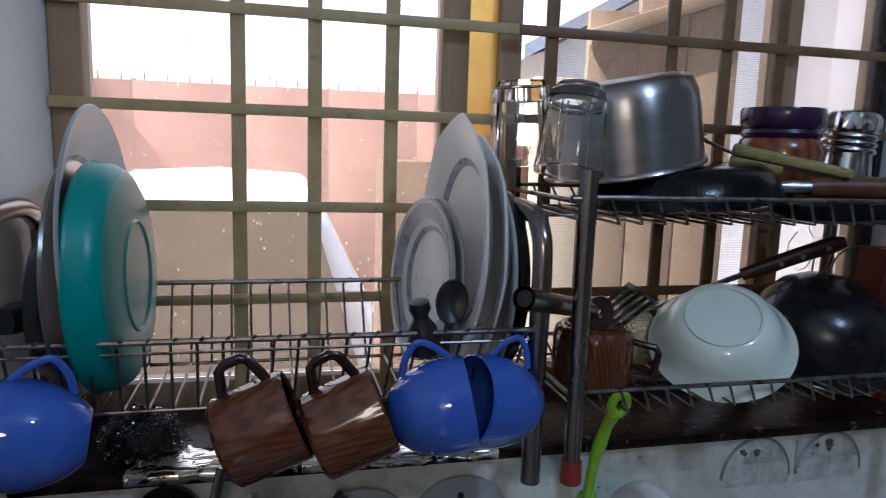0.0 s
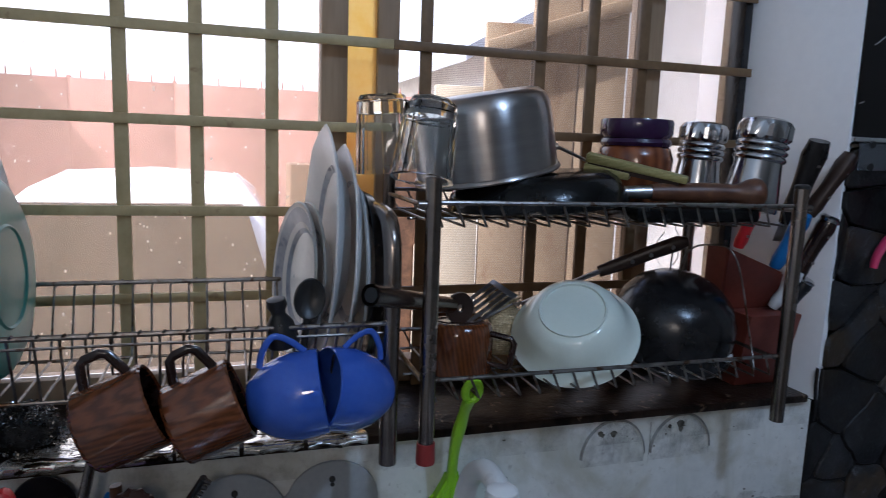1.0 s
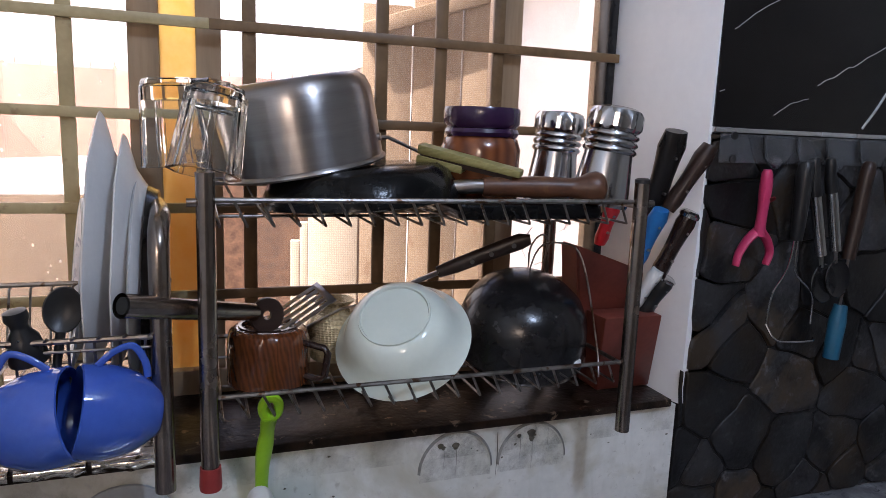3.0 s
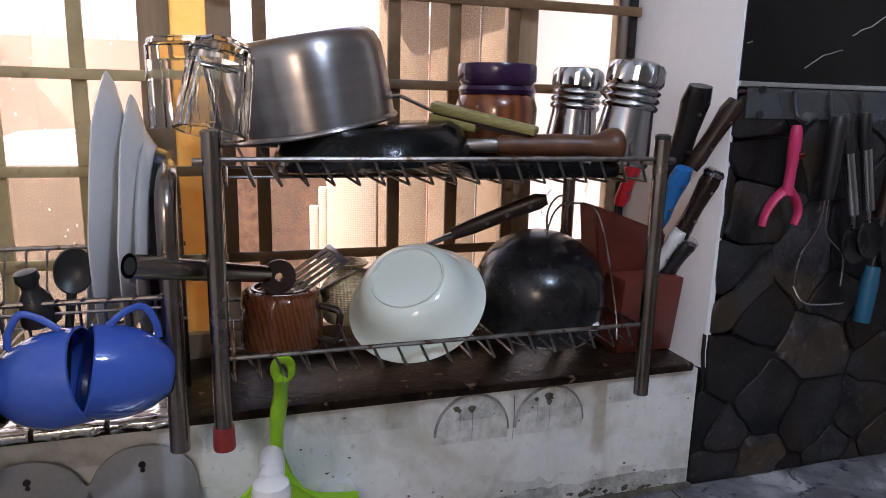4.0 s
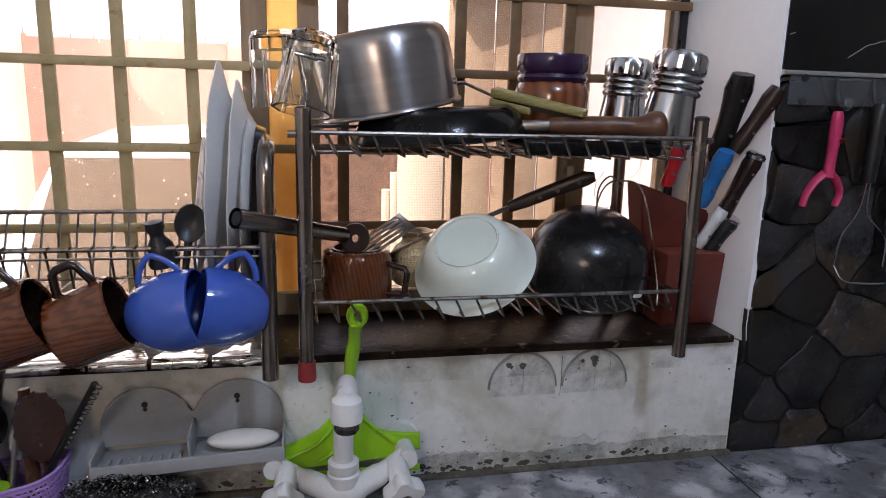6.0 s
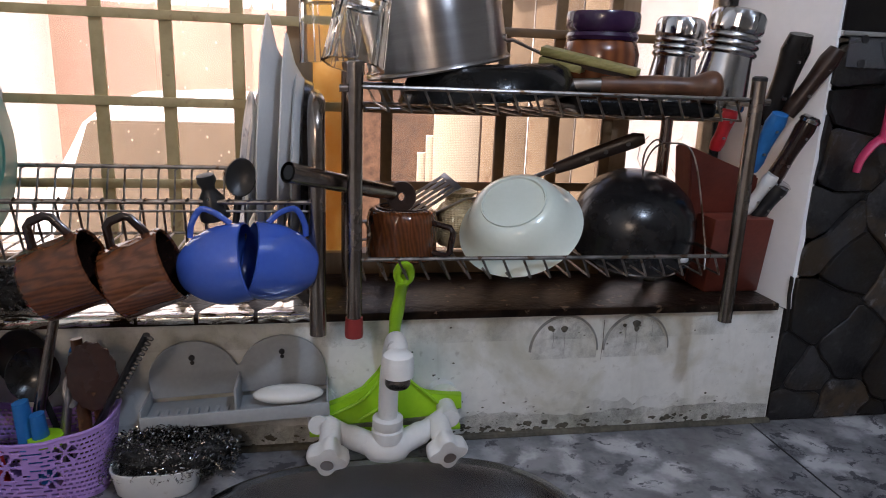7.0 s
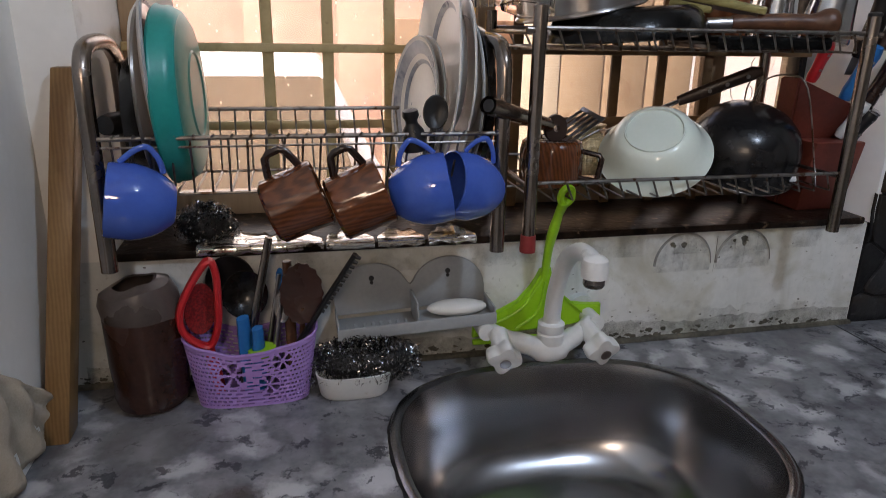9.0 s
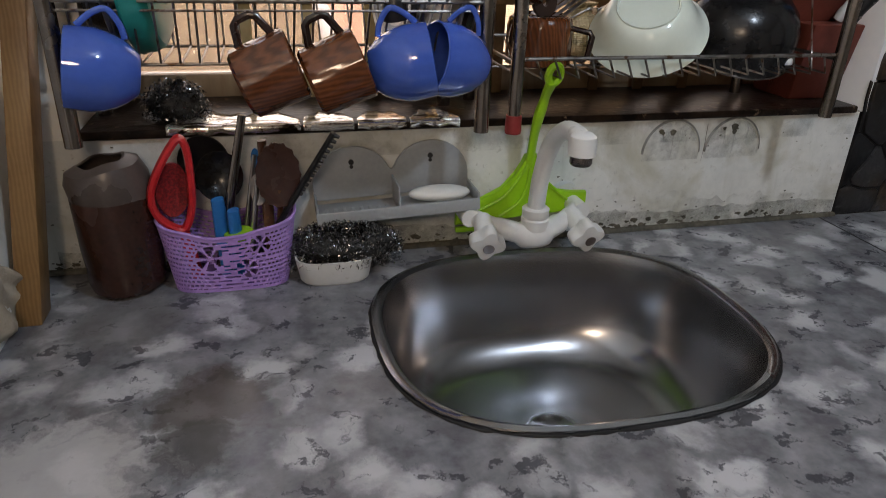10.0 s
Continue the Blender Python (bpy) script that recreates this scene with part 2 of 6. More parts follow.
M["green"] = material("lime_plastic", (0.26, 0.55, 0.010), (0.33, 0.64, 0.015), 0.35, scale=12, bump=0.06)
M["white_plastic"] = stained(material("white_plastic", (0.66, 0.68, 0.68), (0.76, 0.77, 0.76), 0.3, scale=12, bump=0.05), (0.42, 0.38, 0.30), 0.66, 0.8, 30)
M["grey_plastic"] = material("grey_plastic", (0.30, 0.32, 0.33), (0.38, 0.40, 0.41), 0.38, scale=10, bump=0.06)
M["purple"] = material("lilac_plastic", (0.36, 0.22, 0.58), (0.44, 0.28, 0.66), 0.35, scale=12, bump=0.05)
M["black_plastic"] = material("black_plastic", (0.010, 0.010, 0.011), (0.022, 0.022, 0.022), 0.38, scale=30, bump=0.1)
M["red_plastic"] = material("red_plastic", (0.50, 0.018, 0.022), (0.62, 0.03, 0.035), 0.32, bump=0.05)
M["pink"] = material("pink_plastic", (0.50, 0.032, 0.105), (0.58, 0.05, 0.14), 0.42, bump=0.05)
M["cyan"] = material("blue_plastic", (0.014, 0.13, 0.40), (0.024, 0.19, 0.50), 0.35, bump=0.05)
M["dull_blue"] = material("dull_blue_plastic", (0.012, 0.085, 0.15), (0.02, 0.12, 0.20), 0.4, bump=0.05)
M["wood"] = streaks(material("varnished_wood", (0.19, 0.10, 0.034), (0.26, 0.145, 0.055), 0.42, bump=0.1), (0.15, 0.08, 0.028), (0.33, 0.20, 0.085), 5, 4, (14, 14, 1.2), 0.3)
M["wood_dark"] = stained(streaks(material("dark_handle_wood", (0.07, 0.03, 0.015), (0.12, 0.05, 0.025), 0.4, bump=0.1), (0.04, 0.018, 0.01), (0.13, 0.055, 0.026), 9, 6, (1.2, 8, 8), 0.3), (0.20, 0.10, 0.04), 0.56, 0.68, 28)
M["wood_green"] = streaks(material("worn_yellow_green_handle", (0.20, 0.175, 0.05), (0.32, 0.285, 0.10), 0.5, bump=0.2), (0.17, 0.14, 0.05), (0.42, 0.38, 0.18), 60, 9, (0.25, 1, 1), 0.22, "Z")
M["knife_black"] = material("worn_black_handle", (0.006, 0.005, 0.005), (0.015, 0.013, 0.012), 0.28, scale=40, bump=0.12, stretch=(1, 1, 0.3))
M["block"] = material("red_brown_knife_block", (0.13, 0.030, 0.020), (0.19, 0.048, 0.032), 0.38, scale=20, bump=0.12)
M["jar_brown"] = streaks(material("brown_jar", (0.12, 0.035, 0.012), (0.20, 0.06, 0.02), 0.2, coat=0.4, bump=0.05), (0.08, 0.022, 0.008), (0.28, 0.09, 0.03), 16, 3, (1, 1, 0.2), 0.6)
M["jar_purple"] = material("dark_purple_lid", (0.024, 0.009, 0.036), (0.042, 0.016, 0.058), 0.25, coat=0.3, bump=0.04)
M["smoky"] = material("dark_smoky_plastic", (0.024, 0.009, 0.006), (0.058, 0.024, 0.017), 0.26, scale=12, bump=0.15, coat=0.2)
M["smoky_top"] = material("cloudy_plastic_top", (0.085, 0.066, 0.058), (0.14, 0.11, 0.10), 0.30, scale=12, bump=0.1, trans=0.2)
M["wool"] = material("steel_wool", (0.10, 0.10, 0.10), (0.40, 0.40, 0.40), 0.22, 1.0, scale=60, bump=0.2)
M["handle_dark"] = material("dark_brown_handle", (0.018, 0.009, 0.006), (0.036, 0.019, 0.013), 0.38, scale=40, bump=0.1, stretch=(0.3, 1, 1))
M["band"] = material("grey_china_band", (0.22, 0.25, 0.32), (0.36, 0.39, 0.46), 0.3, scale=60, bump=0.02)
M["sieve_net"] = material("red_sieve_net", (0.12, 0.008, 0.010), (0.30, 0.02, 0.022), 0.5, scale=300, fine=900, bump=0.5, spread=0.3)
M["backdrop"] = bpy.data.materials.new("bright_hazy_sky")
M["backdrop"].use_nodes = True
M["backdrop"].node_tree.nodes["Principled BSDF"].inputs["Base Color"].default_value = (0, 0, 0, 1)
M["backdrop"].node_tree.nodes["Principled BSDF"].inputs["Emission Color"].default_value = (1.0, 0.96, 0.88, 1)
M["backdrop"].node_tree.nodes["Principled BSDF"].inputs["Emission Strength"].default_value = 0.75
M["soap"] = material("white_soap", (0.74, 0.74, 0.70), (0.80, 0.80, 0.77), 0.45, bump=0.05)
M["cloth"] = material("beige_towel", (0.42, 0.36, 0.27), (0.54, 0.47, 0.37), 0.95, scale=30, fine=420, bump=1.2)
M["stone"] = stained(material("dark_fieldstone", (0.003, 0.0032, 0.004), (0.028, 0.028, 0.030), 0.44, scale=13, fine=150, bump=1.0, spread=0.30), (0.030, 0.021, 0.013), 0.50, 0.62, 9)
def varied(m, low, high):
    """Makes each piece a little lighter or darker."""
    nt = m.node_tree
    b = nt.nodes["Principled BSDF"]
    old = b.inputs["Base Color"].links[0].from_socket
    info, rng, hsv = nt.nodes.new("ShaderNodeObjectInfo"), nt.nodes.new("ShaderNodeMapRange"), nt.nodes.new("ShaderNodeHueSaturation")
    rng.inputs["To Min"].default_value, rng.inputs["To Max"].default_value = low, high
    nt.links.new(info.outputs["Random"], rng.inputs[0])
    nt.links.new(rng.outputs[0], hsv.inputs["Value"])
    nt.links.new(old, hsv.inputs["Color"])
    nt.links.new(hsv.outputs[0], b.inputs["Base Color"])
stained(M["stone"], (0.055, 0.055, 0.057), 0.57, 0.70, 55, 8)
varied(M["stone"], 0.25, 1.9)
M["dull_red"] = material("faded_red_rubber", (0.22, 0.022, 0.022), (0.30, 0.04, 0.036), 0.5, bump=0.1)
M["grout"] = material("black_grout", (0.008, 0.008, 0.009), (0.016, 0.016, 0.017), 0.7, bump=0.3)
M["black_tile"] = material("black_marble_tile", (0.007, 0.0065, 0.007), (0.015, 0.0135, 0.013), 0.12, scale=6, bump=0.02, coat=0.2)
M["vein"] = material("white_tile_vein", (0.35, 0.34, 0.32), (0.5, 0.49, 0.46), 0.2, bump=0.02)
M["trim"] = material("silver_trim", (0.55, 0.55, 0.55), (0.7, 0.7, 0.7), 0.25, 0.8, bump=0.03)
M["car_paint"] = material("white_car_paint", (0.70, 0.70, 0.68), (0.78, 0.78, 0.76), 0.25, scale=3, bump=0.02, coat=0.6)
M["car_glass"] = material("dusty_car_glass", (0.016, 0.0125, 0.0095), (0.034, 0.027, 0.021), 0.5, scale=8, bump=0.05, ior=1.12)
M["tyre"] = material("tyre_rubber", (0.02, 0.02, 0.02), (0.04, 0.04, 0.04), 0.8)
M["gate"] = stained(material("red_painted_steel", (0.34, 0.16, 0.115), (0.42, 0.205, 0.15), 0.5, scale=6, bump=0.2), (0.50, 0.28, 0.22), 0.58, 0.72, 8)
M["concrete"] = material("yard_concrete", (0.20, 0.185, 0.16), (0.30, 0.28, 0.25), 0.85, scale=3, fine=60, bump=0.4)
M["ply"] = stained(stained(material("weathered_plywood", (0.20, 0.135, 0.072), (0.29, 0.205, 0.12), 0.7, scale=6, bump=0.15), (0.13, 0.072, 0.032), 0.54, 0.70, 7, stretch=(1, 1, 0.35)), (0.20, 0.125, 0.065), 0.60, 0.63, 26, 6, (1, 1, 0.5))
M["brick_wall"] = material("rendered_red_brown_wall", (0.075, 0.036, 0.018), (0.17, 0.088, 0.046), 0.8, scale=60, fine=220, bump=0.4)
M["pale_wall"] = material("pale_outer_wall", (0.66, 0.62, 0.54), (0.74, 0.70, 0.62), 0.8, bump=0.2)
M["amber"] = material("amber_ribbed_glass", (0.86, 0.52, 0.10), (0.92, 0.64, 0.20), 0.35, scale=30, bump=0.2, trans=0.6)
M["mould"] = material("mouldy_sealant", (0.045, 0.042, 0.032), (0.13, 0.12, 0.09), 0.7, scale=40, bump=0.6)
M["dimpled"] = material("dimpled_beige_metal", (0.50, 0.39, 0.21), (0.64, 0.52, 0.32), 0.28, 0.35, scale=20, bump=0.1)
def dimples(m, scale):
    nt = m.node_tree
    tc, v, bp = nt.nodes.new("ShaderNodeTexCoord"), nt.nodes.new("ShaderNodeTexVoronoi"), nt.nodes.new("ShaderNodeBump")
    v.inputs["Scale"].default_value, v.inputs["Randomness"].default_value = scale, 0.15
    bp.inputs["Strength"].default_value, bp.inputs["Distance"].default_value = 0.9, 0.002
    nt.links.new(tc.outputs["Object"], v.inputs["Vector"])
    nt.links.new(v.outputs["Distance"], bp.inputs["Height"])
    nt.links.new(bp.outputs[0], nt.nodes["Principled BSDF"].inputs["Normal"])
dimples(M["dimpled"], 260)
M["room"] = material("dim_painted_wall", (0.34, 0.33, 0.31), (0.42, 0.41, 0.38), 0.7, scale=4, bump=0.1)
M["floor"] = material("floor_tile", (0.16, 0.14, 0.12), (0.22, 0.20, 0.17), 0.4, bump=0.05)
M["cabinet"] = material("cabinet_front", (0.22, 0.14, 0.08), (0.30, 0.20, 0.12), 0.45, bump=0.1)


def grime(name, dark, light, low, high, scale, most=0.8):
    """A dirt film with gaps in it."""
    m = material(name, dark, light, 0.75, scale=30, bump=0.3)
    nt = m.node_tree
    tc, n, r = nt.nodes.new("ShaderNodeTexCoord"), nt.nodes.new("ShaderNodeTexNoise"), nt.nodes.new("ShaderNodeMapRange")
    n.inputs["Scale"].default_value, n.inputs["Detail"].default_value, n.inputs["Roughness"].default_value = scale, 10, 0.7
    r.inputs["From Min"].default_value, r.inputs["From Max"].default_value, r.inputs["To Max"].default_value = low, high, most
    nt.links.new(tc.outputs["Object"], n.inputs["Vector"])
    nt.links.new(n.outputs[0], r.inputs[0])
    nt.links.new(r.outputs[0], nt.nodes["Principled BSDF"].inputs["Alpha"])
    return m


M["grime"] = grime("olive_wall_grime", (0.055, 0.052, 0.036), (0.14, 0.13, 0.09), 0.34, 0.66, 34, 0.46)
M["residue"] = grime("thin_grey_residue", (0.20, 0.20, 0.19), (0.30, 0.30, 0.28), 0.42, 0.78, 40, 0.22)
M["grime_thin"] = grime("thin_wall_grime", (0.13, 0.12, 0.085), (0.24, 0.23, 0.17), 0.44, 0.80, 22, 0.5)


def pane_glass(name, haze, tint):
    """Thin dusty window glass: mostly clear, with a film that scatters."""
    m = bpy.data.materials.new(name)
    m.use_nodes = True
    nt = m.node_tree
    out = nt.nodes["Material Output"]
    b = nt.nodes["Principled BSDF"]
    clear, dust, gloss = nt.nodes.new("ShaderNodeBsdfTransparent"), nt.nodes.new("ShaderNodeBsdfTranslucent"), nt.nodes.new("ShaderNodeBsdfGlossy")
    dust.inputs["Color"].default_value, gloss.inputs["Roughness"].default_value = (*tint, 1), 0.03
    tc, n = nt.nodes.new("ShaderNodeTexCoord"), nt.nodes.new("ShaderNodeTexNoise")
    n.inputs["Scale"].default_value, n.inputs["Detail"].default_value = 9, 9
    nt.links.new(tc.outputs["Object"], n.inputs["Vector"])
    rng = nt.nodes.new("ShaderNodeMapRange")
    rng.inputs["To Min"].default_value, rng.inputs["To Max"].default_value = haze * 0.6, haze * 1.5
    nt.links.new(n.outputs[0], rng.inputs[0])
    m1, m2 = nt.nodes.new("ShaderNodeMixShader"), nt.nodes.new("ShaderNodeMixShader")
    fr = nt.nodes.new("ShaderNodeFresnel")
    fr.inputs["IOR"].default_value = 1.3
    nt.links.new(rng.outputs[0], m1.inputs[0])
    nt.links.new(clear.outputs[0], m1.inputs[1])
    nt.links.new(dust.outputs[0], m1.inputs[2])
    nt.links.new(fr.outputs[0], m2.inputs[0])
    nt.links.new(m1.outputs[0], m2.inputs[1])
    nt.links.new(gloss.outputs[0], m2.inputs[2])
    nt.links.new(m2.outputs[0], out.inputs["Surface"])
    nt.nodes.remove(b)
    return m


# Dust film thickened and warmed to carry the veiling glare over the view.
M["pane"] = pane_glass("dusty_glare_glass", 0.18, (0.95, 0.72, 0.46))
M["dust_spot"] = pane_glass("dried_water_spot", 0.62, (0.98, 0.93, 0.85))
M["screen"] = pane_glass("insect_screen", 0.08, (0.34, 0.26, 0.19))
def meshed(m, scale):
    """Adds the fine crossing threads of a screen."""
    nt = m.node_tree
    tc = nt.nodes.new("ShaderNodeTexCoord")
    fac = next(n for n in nt.nodes if n.type == "MAP_RANGE").outputs[0]
    for way in ("X", "Z"):
        w, r, a = nt.nodes.new("ShaderNodeTexWave"), nt.nodes.new("ShaderNodeMapRange"), nt.nodes.new("ShaderNodeMath")
        w.bands_direction = way
        w.inputs["Scale"].default_value = scale
        r.inputs["From Min"].default_value, r.inputs["To Max"].default_value = 0.72, 0.30
        a.operation = "MAXIMUM"
        nt.links.new(tc.outputs["Object"], w.inputs["Vector"])
        nt.links.new(w.outputs["Fac"], r.inputs[0])
        nt.links.new(r.outputs[0], a.inputs[0])
        nt.links.new(fac, a.inputs[1])
        fac = a.outputs[0]
    first = next(n for n in nt.nodes if n.type == "MIX_SHADER")
    nt.links.new(fac, first.inputs[0])
meshed(M["screen"], 120)


# ---- mesh helpers ----
def link(name, bm, mat, parent=None, label="", smooth=40):
    me = bpy.data.meshes.new(name)
    bmesh.ops.recalc_face_normals(bm, faces=bm.faces)
    bm.to_mesh(me)
    bm.free()
    me.materials.append(M[mat])
    if smooth:
        me.polygons.foreach_set("use_smooth", [True] * len(me.polygons))
        me.set_sharp_from_angle(angle=radians(smooth))
    ob = new(name, me)
    if parent:
        ob.parent = parent
    if label:
        ob["label"] = label
    return ob


def part(name, bm, mat, parent, label="", smooth=40):
    return link(name, bm, mat, parent, label, smooth)


def thing(name, m, label, category, group="", kind=""):
    ob = new(name)
    ob.empty_display_size = 0.02
    ob.matrix_world = m if isinstance(m, Matrix) else Matrix.Translation(m)
    return tagged(ob, label, category, group, kind)


def box(lo, hi, bevel=0.0, bm=None, seg=2):
    bm = bm or bmesh.new()
    lo, hi = Vector(lo), Vector(hi)
    r = bmesh.ops.create_cube(bm, size=1, matrix=Matrix.Translation((lo + hi) / 2) @ Matrix.Diagonal((*(hi - lo), 1)))
    if bevel:
        es = list({e for v in r["verts"] for e in v.link_edges})
        bmesh.ops.bevel(bm, geom=es, offset=bevel, segments=seg, profile=0.5, affect="EDGES")
    return bm


def lathe(profile, n=40, bm=None, sx=1.0, sy=1.0, closed=False, wobble=0.0):
    """Turns (radius, height) pairs round z."""
    bm = bm or bmesh.new()
    rings = []
    for r, z in profile:
        if r < 1e-6:
            rings.append([bm.verts.new((0, 0, z))])
        else:
            rings.append([bm.verts.new((r * sx * math.cos(a) * (1 + wobble * math.sin(3 * a + z * 40)), r * sy * math.sin(a), z)) for a in (2 * math.pi * i / n for i in range(n))])
    if closed:
        rings.append(rings[0])
    for a, b in zip(rings, rings[1:]):
        for i in range(n):
            j = (i + 1) % n
            q = [a[i % len(a)], a[j % len(a)], b[j % len(b)], b[i % len(b)]]
            q = list(dict.fromkeys(q))
            if len(q) > 2:
                bm.faces.new(q)
    return bm


def smooth_path(pts, n=8, closed=False):
    """Catmull-Rom through the points."""
    p = [Vector(q) for q in pts]
    out = []
    k = len(p)
    for i in range(k if closed else k - 1):
        a, b = p[i], p[(i + 1) % k]
        z, c = (p[i - 1], p[(i + 2) % k]) if closed else (p[max(0, i - 1)], p[min(k - 1, i + 2)])
        for s in range(n):
            t = s / n
            out.append(0.5 * (2 * a + (b - z) * t + (2 * z - 5 * a + 4 * b - c) * t * t + (3 * a - z - 3 * b + c) * t ** 3))
    if not closed:
        out.append(p[-1])
    return out


def tube(path, r, n=10, bm=None, closed=False, caps=True, flat=1.0):
    """Sweeps a round along a path; r may be one radius or one for each point."""
    bm = bm or bmesh.new()
    p = [Vector(q) for q in path]
    k = len(p)
    rs = r if isinstance(r, (list, tuple)) else [r] * k
    up, rings = None, []
    for i in range(k):
        a, b = (p[i - 1], p[(i + 1) % k]) if closed else (p[max(0, i - 1)], p[min(k - 1, i + 1)])
        d = (b - a).normalized()
        if up is None:
            up = d.orthogonal().normalized() if abs(d.z) > 0.95 else d.cross(Vector((0, 0, 1))).normalized()
        up = (up - d * up.dot(d)).normalized()
        side = d.cross(up)
        rings.append([bm.verts.new(p[i] + rs[i] * (math.cos(t) * up + flat * math.sin(t) * side)) for t in (2 * math.pi * s / n for s in range(n))])
    pairs = list(zip(rings, rings[1:])) + ([(rings[-1], rings[0])] if closed else [])
    for a, b in pairs:
        for i in range(n):
            bm.faces.new((a[i], a[(i + 1) % n], b[(i + 1) % n], b[i]))
    if caps and not closed:
        bm.faces.new(rings[0][::-1])
        bm.faces.new(rings[-1])
    return bm


def prism(outline, depth, bm=None, m=None, bevel=0.0):
    """Gives a flat outline in x and z a depth along y."""
    bm = bm or bmesh.new()
    a = [bm.verts.new((x, 0, z)) for x, z in outline]
    b = [bm.verts.new((x, depth, z)) for x, z in outline]
    fs = [bm.faces.new(a), bm.faces.new(b[::-1])]
    for i in range(len(a)):
        j = (i + 1) % len(a)
        fs.append(bm.faces.new((a[j], a[i], b[i], b[j])))
    if bevel:
        es = list({e for f in fs[:2] for e in f.edges})
        bmesh.ops.bevel(bm, geom=es, offset=bevel, segments=2, profile=0.5, affect="EDGES")
    if m:
        bmesh.ops.transform(bm, matrix=m, verts=list({v for f in bm.faces for v in f.verts}))
    return bm


def axis_pose(place, axis, spin=0):
    """The pose that turns z to the axis."""
    return Matrix.Translation(place) @ Vector(axis).normalized().to_track_quat("Z", "Y").to_matrix().to_4x4() @ pose(0, 0, 0, 0, 0, spin)


def structure(name, bm, mat, label, category, smooth=40):
    return tagged(link(name, bm, mat, None, "", smooth), label, category, "", "structure")

# ---- the large structure ----
SILL = 1.112          # window sill
WY = 0.70             # face of the window wall
GY = 0.86             # plane of the grille
SCX, SCY, SAX, SAY = 0.322, 0.447, 0.240, 0.203  # sink: middle and half axes


def squircle(ax, ay, n=72, e=2.7, cx=0.0, cy=0.0):
    out = []
    for i in range(n):
        a = 2 * math.pi * i / n
        c, s = math.cos(a), math.sin(a)
        out.append((cx + ax * math.copysign(abs(c) ** (2 / e), c), cy + ay * math.copysign(abs(s) ** (2 / e), s)))
    return out


def worktop():
    """A slab with the sink's opening cut through."""
    bm = bmesh.new()
    inner = squircle(SAX - 0.006, SAY - 0.006, 72, 2.7, SCX, SCY)
    x0, x1, y0, y1 = -0.33, 2.4, 0.06, WY
    outer = []
    for x, y in inner:
        dx, dy = x - SCX, y - SCY
        k = min(((x1 if dx > 0 else x0) - SCX) / dx if abs(dx) > 1e-9 else 1e9, ((y1 if dy > 0 else y0) - SCY) / dy if abs(dy) > 1e-9 else 1e9)
        outer.append((SCX + dx * k, SCY + dy * k))
    corners = [(x0, y0), (x1, y0), (x1, y1), (x0, y1)]
    for cx, cy in corners:
        i = min(range(72), key=lambda q: (outer[q][0] - cx) ** 2 + (outer[q][1] - cy) ** 2)
        outer[i] = (cx, cy)
    rings = []
    for pts, z in ((inner, CT - 0.03), (inner, CT), (outer, CT), (outer, CT - 0.03)):
        rings.append([bm.verts.new((x, y, z)) for x, y in pts])
    rings.append(rings[0])
    for a, b in zip(rings, rings[1:]):
        for i in range(72):
            j = (i + 1) % 72
            bm.faces.new((a[i], a[j], b[j], b[i]))
    return structure("worktop", bm, "marble", "grey and white mottled marble worktop with a sink cut into it", "worktop", 30)


worktop()
structure("worktop_joint", box((0.904, 0.06, CT - 0.001), (0.9065, WY - 0.001, CT + 0.0006)), "grout", "dark joint between two marble slabs", "joint")
structure("floor", box((-2.6, -3.2, -0.1), (2.6, 0.70, 0.0)), "floor", "plain tiled kitchen floor", "floor")
structure("ceiling", box((-2.6, -3.2, 2.6), (2.6, 0.98, 2.75)), "ceiling", "plain pale painted ceiling", "ceiling")
structure("cabinet_base", box((-0.33, 0.12, 0.0), (2.4, 0.135, CT - 0.03)), "cabinet", "plain brown cupboard front under the worktop", "cupboard front")
structure("wall_south", box((-2.6, -3.3, 0), (2.6, -3.2, 2.6)), "room", "plain pale painted wall behind", "wall")
structure("wall_east", box((2.4, -3.2, 0), (2.55, 0.70, 2.6)), "room", "plain pale painted side wall", "wall")
structure("wall_west", box((-0.48, -3.2, 0), (-0.33, 0.98, 2.6)), "plaster_side", "pale painted side wall beside the worktop", "wall")

# the window wall: below, left, right and above the opening
structure("wall_north_below", box((-0.33, WY, 0), (0.934, 0.98, SILL - 0.012)), "plaster", "stained white painted wall below the window sill", "wall")
def flared(x_front, x_back, x_far, z0, z1):
    bm = bmesh.new()
    pts = [(x_front, WY), (x_far, WY), (x_far, 0.98), (x_back, 0.98), (x_back, GY + 0.01)]
    if x_far < x_front:
        pts = pts[::-1]
    a, b = [bm.verts.new((x, y, z0)) for x, y in pts], [bm.verts.new((x, y, z1)) for x, y in pts]
    bm.faces.new(a), bm.faces.new(b)
    for i in range(5):
        j = (i + 1) % 5
        bm.faces.new((a[i], a[j], b[j], b[i]))
    return bm
structure("wall_north_left", flared(-0.262, -0.246, -0.33, SILL - 0.012, 2.1), "plaster_side", "pale painted window reveal with flaking edges", "wall", 20)
reveal = flared(0.9545, 0.893, 0.985, SILL - 0.012, 2.1)
for v in reveal.verts:
    if v.co.z < 1.5 and v.co.y < WY + 0.001 and v.co.x < 0.96:
        v.co.x = 0.9395
structure("wall_north_right", reveal, "plaster_white", "white painted window reveal", "wall", 20)
structure("wall_north_above", box((-0.33, WY, 2.1), (2.4, 0.98, 2.6)), "plaster", "plain white painted wall above the window", "wall")
